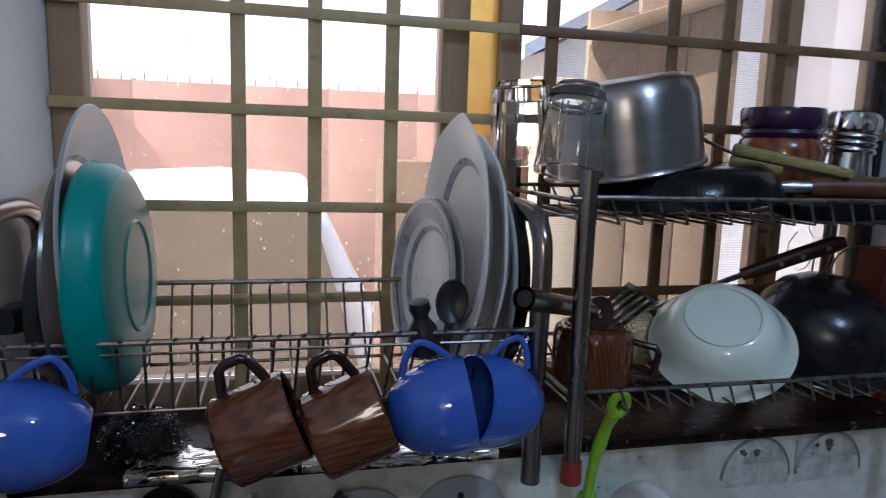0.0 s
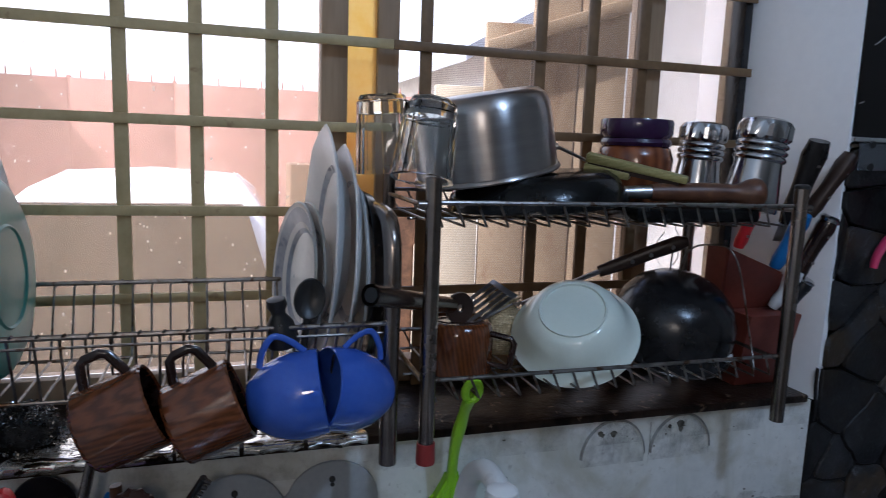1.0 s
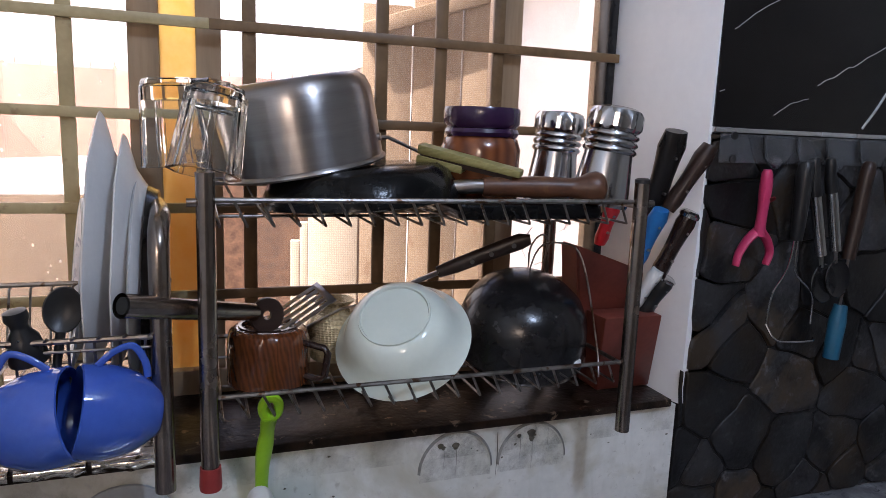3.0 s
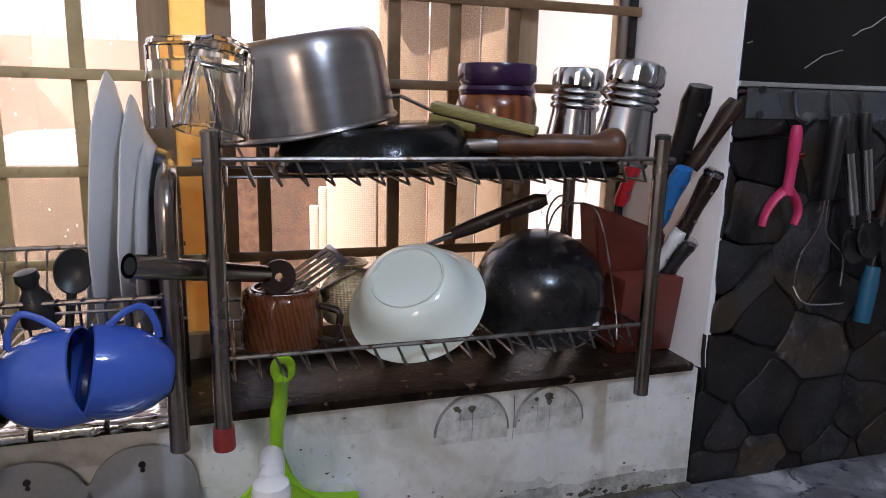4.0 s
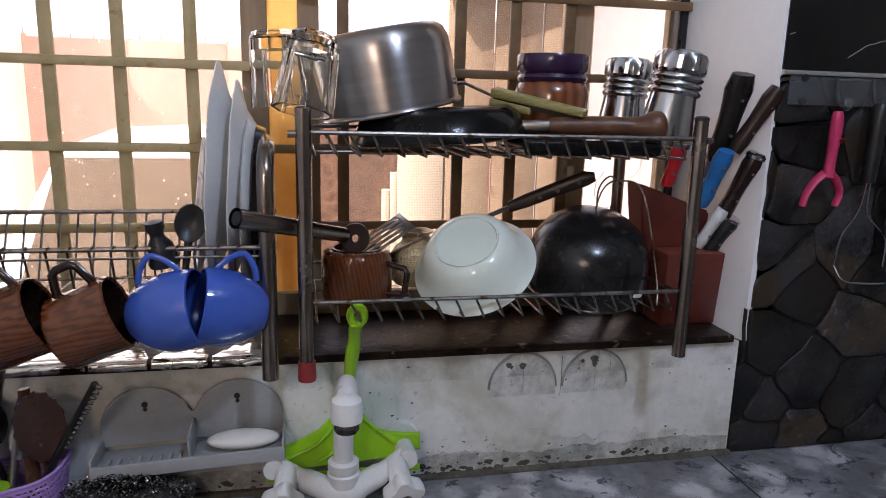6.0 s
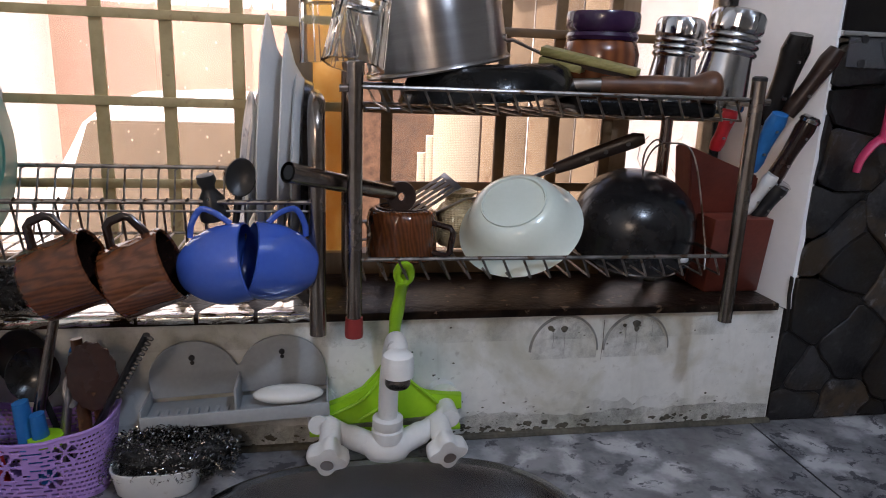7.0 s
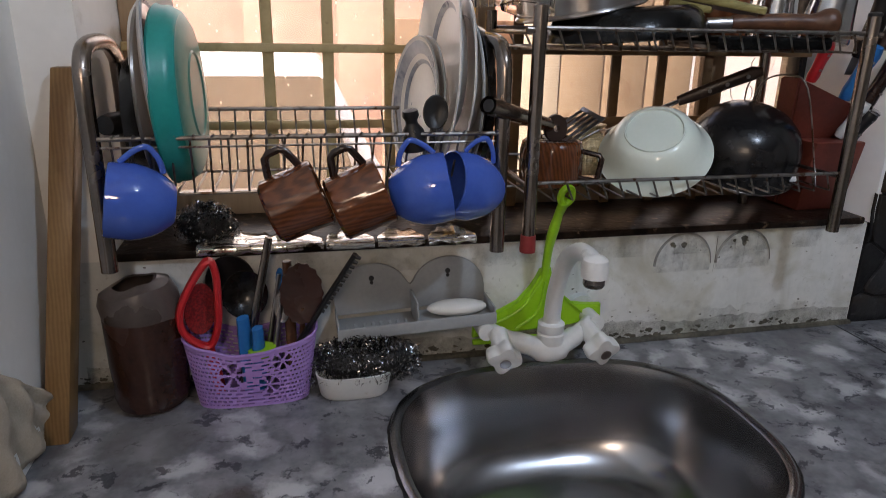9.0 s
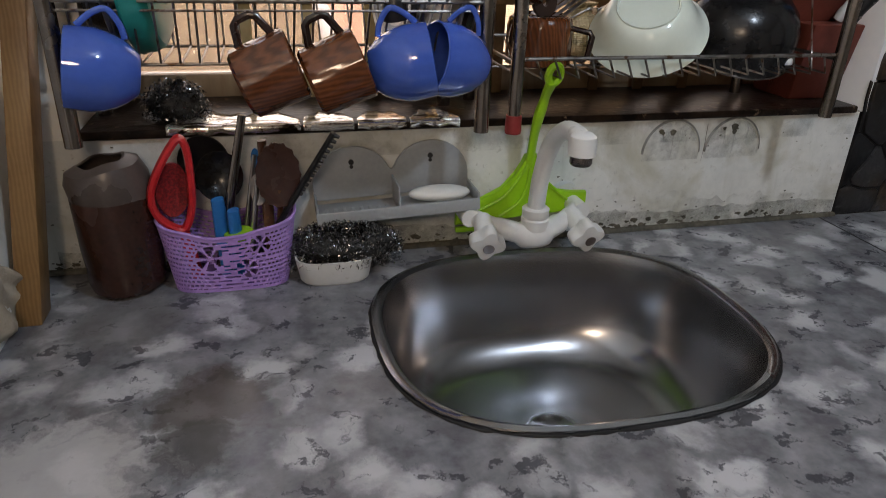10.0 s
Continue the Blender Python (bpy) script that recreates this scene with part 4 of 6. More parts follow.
# ---- mugs ----
def ribbed(bm, least):
    """Shallow wavy ribs that run up the outside."""
    for v in bm.verts:
        r = math.hypot(v.co.x, v.co.y)
        if r > least:
            a = math.atan2(v.co.y, v.co.x)
            k = 1 + 0.011 * math.sin(19 * a + 2.2 * math.sin(v.co.z * 95 + 2 * a))
            v.co.x, v.co.y = v.co.x * k, v.co.y * k
    return bm


def mug(name, m, mat, inner, label, rim, base, h, square, group):
    t = thing(name, m, label, "mug", group)
    if square:
        prof = [(0, 0.001), (base - 0.004, 0.0), (base, 0.004), (base + (rim - base) * 0.2, h * 0.2), (base + (rim - base) * 0.4, h * 0.4), (base + (rim - base) * 0.6, h * 0.6), (base + (rim - base) * 0.8, h * 0.8), (rim, h - 0.002), (rim - 0.002, h), (rim - 0.004, h - 0.002), (base - 0.005, 0.006), (0, 0.006)]
    else:
        prof = [(0, 0.002), (base * 0.46, 0.001), (base * 0.50, -0.001), (base * 0.56, 0.0), (base * 0.64, 0.004), (base * 0.80, 0.012), (base * 0.93, 0.022), (base * 1.03, 0.034), (base * 1.085, 0.046), (base * 1.075, 0.058), (rim * 1.01, h - 0.006), (rim, h - 0.001), (rim - 0.002, h), (rim - 0.0035, h - 0.003), (base * 0.99, 0.055), (base * 0.97, 0.034), (base * 0.76, 0.013), (base * 0.5, 0.006), (0, 0.006)]
    cup = lathe(prof, 112 if square else 56)
    if square:
        ribbed(cup, base * 0.9)
    part("cup", cup, mat, t)
    if square:
        part("lining", lathe([(rim - 0.0043, h - 0.0025), (base - 0.0056, 0.0075), (0, 0.0075), (0, 0.0067), (base - 0.0053, 0.0067), (rim - 0.0041, h - 0.0025)], 44), inner, t, "dark brown inside")
        pth = [(base - 0.002, 0, 0.016), (base + 0.022, 0, 0.022), (base + 0.026, 0, 0.028), (rim + 0.025, 0, h - 0.026), (rim + 0.021, 0, h - 0.020), (rim - 0.002, 0, h - 0.012)]
        part("handle", tube(pth, 0.0034, 10, flat=1.4), inner, t, "dark brown handle")
    else:
        pth = smooth_path([(base * 0.88, 0, 0.015), (base + 0.009, 0, 0.020), (base + 0.0215, 0, 0.030), (base + 0.0235, 0, 0.038), (base + 0.016, 0, 0.050), (rim + 0.001, 0, h - 0.012)], 7)
        part("handle", tube(pth, 0.0020, 12, flat=1.7), mat, t)
    return t


def hanging(x, y, z, right, ccw, yaw=0):
    """A mug with its handle up over the rail: mouth to the right or left, turned ccw as seen from the room."""
    return Matrix.Translation((x, y, z)) @ pose(0, 0, 0, 0, -ccw, 0) @ pose(0, 0, 0, 0, 0, (180 if right else 0) + yaw) @ pose(0, 0, 0, 0, -90, 0) @ Matrix.Translation((0, 0, -0.036))


HB = "mugs hanging from the rack"
mug("blue_mug", hanging(-0.190, 0.590, 1.206, False, -10, 10), "blue", "blue", "glossy blue ceramic mug hanging by its handle from the rack", 0.0435, 0.0415, 0.074, False, HB)
mug("blue_mug", hanging(0.138, 0.590, 1.208, True, 11, -8), "blue", "blue", "glossy blue ceramic mug hanging by its handle beside another", 0.0435, 0.0415, 0.074, False, HB)
mug("blue_mug", hanging(0.207, 0.592, 1.210, False, -13, 14), "blue", "blue", "glossy blue ceramic mug hanging by its handle beside another", 0.0425, 0.0405, 0.072, False, HB)
for bx in (-0.013, 0.064):
    mug("brown_mug", hanging(bx, 0.588, 1.201, True, 22, 0), "brown_glaze", "brown_dark", "brown wood-grained ceramic mug hanging by its angular handle", 0.0415, 0.0400, 0.068, True, HB)


# ---- plates and pans in the plate rack ----
def plate(m, r, label, mat="china", deep=0.018, group="plates in the rack", name="plate", scallop=False):
    t = thing(name, m, label, "plate", group)
    prof = [(0, 0.003), (r * 0.56, 0.003), (r * 0.58, 0.0), (r * 0.61, 0.003), (r * 0.72, deep * 0.55), (r * 0.98, deep), (r, deep + 0.002), (r * 0.985, deep + 0.0035), (r * 0.72, deep * 0.55 + 0.004), (r * 0.60, 0.0075), (0, 0.0065)]
    dish = lathe(prof, 64)
    if scallop:
        for v in dish.verts:
            rr = math.hypot(v.co.x, v.co.y)
            if rr > r * 0.65:
                k = 1 - 0.035 * abs(math.sin(4 * math.atan2(v.co.y, v.co.x) + 0.4)) * (rr / r - 0.65) / 0.35
                v.co.z -= 0.10 * r * (1 - k)
                v.co.x, v.co.y = v.co.x * k, v.co.y * k
    part("dish", dish, mat, t)
    part("well_line", lathe([(r * 0.60, 0.0081), (r * 0.66, 0.0081 + deep * 0.18), (r * 0.66, 0.0076 + deep * 0.18), (r * 0.60, 0.0076)], 56, closed=True), "band", t, "grey line round the well")
    if scallop:
        return t
    part("rim", lathe([(r * 0.99, deep + 0.0036), (r * 1.004, deep + 0.0022), (r * 1.003, deep + 0.0012), (r * 0.985, deep + 0.0038)], 56, closed=True), "grey_plastic", t, "thin grey rim line")
    if mat == "china_motif":
        part("band", lathe([(r * 0.74, deep * 0.55 + 0.0048), (r * 0.93, deep + 0.0022), (r * 0.93, deep + 0.0016), (r * 0.74, deep * 0.55 + 0.0042)], 56, closed=True), "band", t, "pale grey band")
    return t


Z0 = SILL + 0.094  # where the plates stand
def standing(x, y, r, lean, turn, z=Z0):
    """A plate on its edge, face towards -x, leaning."""
    a = Vector((-math.cos(radians(turn)) * math.cos(radians(lean)), -math.sin(radians(turn)) * math.cos(radians(lean)), math.sin(radians(lean))))
    return axis_pose((x, y, z + r * math.cos(radians(lean))), a)


plate(standing(0.176, 0.748, 0.094, 6, 10), 0.092, "small white china plate with a faint flower rim, on edge", "china_motif")
plate(standing(0.188, 0.748, 0.094, 5, 9), 0.092, "small white china plate on its edge in the rack")
plate(standing(0.207, 0.722, 0.140, 3, 1), 0.140, "large white china plate with a scalloped edge, standing in the rack", deep=0.022, scallop=True)
plate(standing(0.229, 0.720, 0.130, 3, 1), 0.128, "large white china plate with a scalloped edge, standing in the rack", deep=0.022, scallop=True)
plate(standing(0.238, 0.705, 0.106, 2, 0), 0.106, "white china plate on its edge in the rack", deep=0.016)

tray = thing("dark_tray", standing(0.2385, 0.715, 0.100, 2, 0) @ Matrix.Scale(0.89, 4), "dark round metal tray on its edge behind the plates", "tray")
part("dish", lathe([(0, 0), (0.11, 0), (0.115, 0.010), (0.117, 0.010), (0.112, -0.002), (0, -0.002)], 48), "pan_black", tray)

def facing_right(x, y, r, lean, turn, z=Z0):
    a = Vector((math.cos(radians(turn)) * math.cos(radians(lean)), -math.sin(radians(turn)) * math.cos(radians(lean)), math.sin(radians(lean))))
    return axis_pose((x, y, z + r * math.cos(radians(lean))), a)


teal = thing("teal_plastic_bowl", facing_right(-0.166, 0.695, 0.111, 2, 2), "shallow teal plastic bowl with a frosted base, standing on its edge", "bowl")
part("wall", lathe([(0.108, 0.0), (0.110, 0.003), (0.108, 0.006), (0.107, 0.018), (0.101, 0.028), (0.098, 0.030), (0.096, 0.028), (0.104, 0.016), (0.105, 0.004)], 56, closed=True), "teal", teal)
part("base", lathe([(0.0, 0.036), (0.050, 0.036), (0.052, 0.038), (0.054, 0.036), (0.088, 0.035), (0.0985, 0.0295), (0.0965, 0.0275), (0.086, 0.032), (0, 0.033)], 56), "teal_clear", teal, "frosted pale green base")
lid = thing("steel_plate", facing_right(-0.184, 0.700, 0.110, 2, 1) @ Matrix.Scale(0.87, 4), "round stainless steel plate on its edge behind the teal bowl", "plate")
part("dish", lathe([(0, 0.014), (0.07, 0.012), (0.115, 0.004), (0.124, 0.0), (0.128, 0.002), (0.126, 0.005), (0.115, 0.007), (0.07, 0.015), (0, 0.017)], 56), "steel", lid)
pan = thing("frying_pan", facing_right(-0.200, 0.690, 0.088, 1, 1) @ Matrix.Scale(0.88, 4), "black frying pan on its edge with a short black handle", "pan")
part("dish", lathe([(0, -0.004), (0.075, -0.004), (0.098, 0.022), (0.100, 0.022), (0.078, -0.007), (0, -0.007)], 48), "pan_black", pan)
plate(facing_right(-0.195, 0.722, 0.137, 2, 1), 0.135, "large pale plate on its edge at the back of the rack", "china", 0.026)
hand = thing("pan_handle", (-0.222, 0.680, 1.287), "stub of a black pan handle poking out of the rack", "handle")
part("grip", tube([(0.02, 0.03, 0), (-0.005, -0.02, 0.0), (-0.010, -0.032, 0.0)], [0.012, 0.014, 0.012], 14), "black_plastic", hand)


# spoon and bottle brush over the mugs
def ladle(m, label, bowl_r, length, name="ladle", mat="black_plastic"):
    t = thing(name, m, label, "kitchen tool")
    part("bowl", lathe([(0, -0.35 * bowl_r), (0.6 * bowl_r, -0.25 * bowl_r), (bowl_r, 0.1 * bowl_r), (bowl_r * 0.93, 0.12 * bowl_r), (0.55 * bowl_r, -0.15 * bowl_r), (0, -0.24 * bowl_r)], 28, sy=1.3), mat, t)
    part("handle", tube([(0, 1.2 * bowl_r, 0), (0, bowl_r * 1.2 + length * 0.5, -0.004), (0, bowl_r * 1.2 + length, 0.004)], [0.0045, 0.0035, 0.006], 10), mat, t)
    return t


ladle(axis_pose((0.163, 0.622, 1.302), (0.1, -1, 0.15), 172), "black plastic spoon standing in the rack", 0.017, 0.10, "plastic_spoon")
fun = thing("plastic_plunger", Matrix.Translation((0.136, 0.612, 1.258)) @ pose(0, 0, 0, 8, -10, 0), "small black plastic funnel hung over a mug", "funnel")
part("cone", lathe([(0.0, 0.0), (0.0165, 0.0), (0.017, 0.004), (0.0135, 0.024), (0.0075, 0.033), (0.0075, 0.037), (0.0105, 0.043), (0.0095, 0.050), (0, 0.052)], 28), "black_plastic", fun)


# ---- the lower tier of the dish rack ----
bowl = thing("upturned_bowl", axis_pose((0.511, 0.684, 1.230), (-0.38, -0.52, 0.77)) @ Matrix.Scale(0.945, 4), "pale green glazed bowl turned upside down on the rack", "bowl")
part("shell", lathe([(0.086, 0.0), (0.0875, 0.0025), (0.083, 0.006), (0.075, 0.014), (0.068, 0.030), (0.059, 0.046), (0.0485, 0.0535), (0.0450, 0.0545), (0.0445, 0.0570), (0.0425, 0.0570), (0.0415, 0.054), (0, 0.0535), (0, 0.049), (0.04, 0.049), (0.055, 0.041), (0.064, 0.027), (0.071, 0.012), (0.080, 0.003)], 64, closed=True), "celadon", bowl)

wok = thing("black_pan", axis_pose((0.690, 0.730, 1.214), (-0.03, -0.40, 0.9)) @ Matrix.Scale(0.92, 4), "round black pan turned upside down on the rack", "pan")
part("shell", lathe([(0.096, -0.012), (0.098, -0.010), (0.095, 0.0), (0.094, 0.02), (0.089, 0.042), (0.078, 0.062), (0.060, 0.078), (0.038, 0.087), (0, 0.090), (0, 0.086), (0.038, 0.083), (0.058, 0.075), (0.075, 0.060), (0.086, 0.040), (0.091, 0.02), (0.093, -0.011)], 64, closed=True), "pan_black", wok)
part("rim", lathe([(0.0965, -0.013), (0.0995, -0.012), (0.1000, -0.009), (0.0970, -0.0085)], 64, closed=True), "steel_tube", wok, "worn metal rim")
capw = thing("white_lid_disc", (0.735, 0.665, 1.187), "small white plastic cap lying on the rack", "cap")
part("cap", lathe([(0, 0), (0.010, 0), (0.011, 0.002), (0.010, 0.008), (0.009, 0.009), (0, 0.009)], 24), "white_plastic", capw)

knife = thing("large_spatula", (0, 0, 0), "long steel turner with a riveted dark brown handle, laid across pans", "spatula")
part("handle", tube([(0.570, 0.735, 1.3015), (0.592, 0.725, 1.312), (0.630, 0.708, 1.331), (0.664, 0.692, 1.347), (0.675, 0.687, 1.350)], [0.0048, 0.0060, 0.0062, 0.0066, 0.0040], 14, flat=1.6), "handle_dark", knife)
for k in (0.2, 0.5, 0.85):
    p = Vector((0.592, 0.725, 1.312)).lerp(Vector((0.664, 0.692, 1.347)), k)
    part("rivet", tube([p + Vector((0, -0.0075, 0)), p + Vector((0, -0.0095, 0))], 0.003, 10), "steel", knife, "steel rivet")
part("shank", tube([(0.475, 0.778, 1.250), (0.52, 0.758, 1.275), (0.572, 0.735, 1.302)], [0.004, 0.005, 0.0060], 10, flat=0.6), "steel", knife)
part("blade", prism([(-0.10, -0.035), (-0.02, -0.035), (0.0, -0.01), (0.0, 0.01), (-0.02, 0.035), (-0.10, 0.035)], 0.0015, None, Matrix.Translation((0.475, 0.778, 1.250)) @ pose(0, 0, 0, 60, -26, 0)), "steel", knife)

brown = thing("brown_mug", pose(0.356, 0.705, 1.187, 0, 0, -35) @ Matrix.Diagonal((1.0, 1.0, 0.93, 1)), "brown wood-grained mug turned upside down on the rack", "mug", "")
part("cup", ribbed(lathe([(0.044, 0.0), (0.046, 0.002), (0.046, 0.015), (0.046, 0.028), (0.0457, 0.042), (0.0455, 0.055), (0.043, 0.066), (0.038, 0.070), (0.034, 0.070), (0.033, 0.067), (0.0, 0.067), (0, 0.063), (0.040, 0.062), (0.0425, 0.0)], 112, closed=True), 0.0428), "brown_glaze", brown)
part("base_ring", lathe([(0.030, 0.0705), (0.0335, 0.0705), (0.0335, 0.0725), (0.030, 0.0725)], 36, closed=True), "brown_dark", brown)
part("handle", tube([(0.045, 0, 0.054), (0.070, 0, 0.050), (0.074, 0, 0.044), (0.070, 0, 0.016), (0.066, 0, 0.010), (0.045, 0, 0.012)], 0.0042, 10), "brown_dark", brown, "dark angular handle")

bottle = thing("small_vase", Matrix.Translation((0.445, 0.775, 1.186)) @ Matrix.Diagonal((1.10, 1.10, 0.73, 1)), "small textured glass vase with a pinched gilt mouth", "vase")
part("body", lathe([(0, 0.0), (0.026, 0.0), (0.033, 0.012), (0.035, 0.035), (0.032, 0.060), (0.023, 0.078), (0.018, 0.084), (0.017, 0.096), (0.015, 0.096), (0.016, 0.082), (0.021, 0.075), (0.030, 0.058), (0.033, 0.035), (0.031, 0.012), (0.025, 0.003), (0, 0.003)], 40), "dimpled", bottle, "beige dimpled body")
part("mouth", lathe([(0.016, 0.090), (0.017, 0.096), (0.023, 0.104), (0.0235, 0.106), (0.021, 0.106), (0.014, 0.097), (0.013, 0.090)], 40, closed=True, wobble=0.10), "dimpled", bottle, "pinched gilt mouth")

peel = thing("slotted_turner", (0, 0, 0), "steel slotted turner lying in the rack", "turner")
tm = Matrix.Translation((0.390, 0.712, 1.266)) @ Matrix(((0.84, 0.30, -0.45), (0.14, -0.92, -0.36), (0.52, -0.24, 0.82))).to_4x4()
for k in range(5):
    bm = box((-0.035, -0.024 + k * 0.0105, -0.0006), (0.035, -0.018 + k * 0.0105, 0.0006))
    bm.transform(tm)
    part("tine", bm, "steel", peel)
for x0 in (-0.040, 0.033):
    bm = box((x0, -0.025, -0.0009), (x0 + 0.008, 0.0255, 0.0009), 0.0004)
    bm.transform(tm)
    part("plate_end", bm, "steel", peel)


masher = thing("rolling_handle", (0, 0, 0), "hollow dark metal handle lying across the end of the rack", "handle")
hp = [Vector((0.217, 0.570, 1.316)), Vector((0.338, 0.678, 1.276))]
part("grip", tube([hp[0], hp[0].lerp(hp[1], 0.4), hp[1]], [0.0115, 0.0105, 0.0095], 18, caps=False), "steel_tube", masher, "dull grey grip")
part("grip_lining", tube([hp[0] + Vector((0.0005, 0, 0)), hp[1]], 0.0078, 18), "black_plastic", masher)
part("disc", lathe([(0.005, -0.003), (0.019, -0.003), (0.020, 0), (0.019, 0.003), (0.005, 0.003)], 32, closed=True), "handle_dark", masher, "dark disc end with a hole").matrix_local = axis_pose((0.352, 0.686, 1.270), (0.25, -0.95, 0.1))


# ---- the upper tier ----
TS = SILL + 0.272
pot = thing("saucepan", Matrix.Translation((0.405, 0.752, 1.432)) @ pose(0, 0, 0, 2, -11.5, 0) @ Matrix.Scale(1.07, 4), "stainless steel saucepan turned upside down over a pan", "saucepan")
part("shell", lathe([(0.083, 0.0), (0.088, -0.002), (0.0895, 0.0), (0.0885, 0.0025), (0.0862, 0.004), (0.0862, 0.055), (0.0850, 0.076), (0.0805, 0.088), (0.0725, 0.0945), (0.066, 0.0958), (0, 0.0965), (0, 0.0935), (0.066, 0.093), (0.0715, 0.0915), (0.078, 0.086), (0.0825, 0.075), (0.084, 0.05), (0.084, 0.002)], 72, closed=True), "steel", pot)
part("rivet", tube([(0.0765, -0.0385, 0.022), (0.0795, -0.040, 0.022)], 0.004, 12), "steel", pot)
pot_at = pot.matrix_world.inverted()
gl, gr = pot_at @ Vector((0.541, 0.738, 1.452)), pot_at @ Vector((0.641, 0.655, 1.428))
part("bracket", tube([(0.080, -0.004, 0.018), (0.098, -0.002, 0.016), gl.lerp(gr, 0.05)], [0.0055, 0.0035, 0.0030], 10, flat=0.6), "steel", pot)
gdir = (gr - gl).normalized()
gup = (Vector((0, 0, 1)) - gdir * gdir.z).normalized()
gside = gdir.cross(gup)
gm = Matrix((gdir, gside, gup)).transposed().to_4x4()
gm.translation = gl
glen = (gr - gl).length
for lo, hi, nm, end in ((0.0008, 0.0120, "grip", 1.0), (-0.0110, -0.0004, "grip_half", 0.46)):
    bm = box((0, -0.0085, lo), (glen * end, 0.0085, hi), 0.0022)
    for v in bm.verts:
        k = v.co.x / glen
        v.co.z = v.co.z * (1 - 0.28 * k) + 0.0008 * math.sin(9 * k)
    bm.transform(gm)
    part(nm, bm, "wood_green", pot, "worn yellow-green wooden grip")
part("grip_core", box((0.004, -0.0070, -0.004), (glen * 0.93, 0.0070, 0.0025)), "handle_dark", pot).matrix_local = gm
skillet = thing("sooty_frying_pan", Matrix.Translation((0.470, 0.732, TS + 0.009)) @ pose(0, 0, 0, 0, -5, 0) @ Matrix.Diagonal((1.05, 1.0, 1.0, 1)), "sooty black frying pan turned upside down on the upper tier", "pan")
part("shell", lathe([(0.110, 0.0), (0.114, 0.002), (0.113, 0.006), (0.109, 0.018), (0.100, 0.034), (0.088, 0.042), (0, 0.044), (0, 0.040), (0.086, 0.038), (0.096, 0.031), (0.105, 0.016), (0.108, 0.003)], 60, closed=True), "pan_sooty", skillet)
part("neck", tube([(0.090, -0.05, 0.014), (0.13, -0.062, 0.012)], [0.008, 0.009], 12), "steel", skillet)
part("grip", tube(smooth_path([(0.125, -0.060, 0.012), (0.17, -0.072, 0.009), (0.212, -0.086, 0.006), (0.248, -0.096, 0.003), (0.262, -0.100, 0.002)], 4), [0.0105, 0.0115, 0.0118, 0.012, 0.0125, 0.013, 0.0132, 0.0128, 0.0120, 0.0115, 0.0140, 0.0190, 0.0205, 0.0200, 0.0170, 0.012, 0.005], 16), "wood_dark", skillet, "brown turned wooden grip with a knob")
gp = thing("flat_pan", (0.635, 0.715, TS + 0.001), "small flat black pan under the wooden grip", "pan")
part("shell", box((-0.08, -0.085, -0.004), (0.105, 0.05, 0.015), 0.006), "pan_sooty", gp)

jar = thing("jar_with_lid", Matrix.Translation((0.637, 0.772, TS + 0.002)) @ Matrix.Diagonal((0.93, 0.93, 1.0, 1)), "brown ribbed jar with a dark purple screw lid", "jar")
part("body", lathe([(0, 0), (0.050, 0), (0.055, 0.006), (0.056, 0.055), (0.057, 0.072), (0.052, 0.086), (0.047, 0.090), (0, 0.090)], 48), "jar_brown", jar)
part("neck_ring", lathe([(0.040, 0.088), (0.051, 0.089), (0.0535, 0.094), (0.051, 0.099), (0.040, 0.100)], 48, closed=True), "jar_purple", jar)
part("lid", lathe([(0, 0.100), (0.049, 0.100), (0.054, 0.106), (0.0545, 0.122), (0.053, 0.126), (0, 0.126)], 48), "jar_purple", jar, "dark purple screw lid")


def shaker(x, y, tilt, lean, size, label):
    t = thing("steel_shaker", Matrix.Translation((x, y, TS + 0.008)) @ pose(0, 0, 0, lean, tilt, 0) @ Matrix.Scale(size, 4), label, "shaker", "steel shakers")
    part("body", lathe([(0, 0), (0.0345, 0), (0.0358, 0.003), (0.0345, 0.022), (0.0315, 0.048), (0.0295, 0.066), (0, 0.066)], 40), "chrome", t)
    for k in range(3):
        z = 0.066 + k * 0.009
        part("ring", lathe([(0.026, z), (0.031, z), (0.0335, z + 0.003), (0.0335, z + 0.005), (0.031, z + 0.008), (0.026, z + 0.008)], 40, closed=True), "chrome", t)
    n = 40
    bm = bmesh.new()
    prof = [(0.031, 0.093), (0.0335, 0.097), (0.0335, 0.113), (0.031, 0.119), (0.025, 0.122), (0.0, 0.1225)]
    rings = []
    for i, (r, z) in enumerate(prof):
        rings.append([bm.verts.new(((r + (0.0014 * (1 if (s // 2) % 2 else -1) if i in (1, 2) else 0)) * math.cos(2 * math.pi * s / n), (r + (0.0014 * (1 if (s // 2) % 2 else -1) if i in (1, 2) else 0)) * math.sin(2 * math.pi * s / n), z)) for s in range(n)])
    for a, b in zip(rings, rings[1:]):
        for i in range(n):
            bm.faces.new((a[i], a[(i + 1) % n], b[(i + 1) % n], b[i]))
    bm.faces.new(rings[0])
    part("lid", bm, "chrome", t, "fluted domed steel lid", 30)
    return t


shaker(0.751, 0.785, 5, 0, 1.0, "stainless steel shaker with a fluted domed lid")
shaker(0.773, 0.694, 9, 0, 1.04, "stainless steel shaker with a fluted domed lid, leaning to one side")


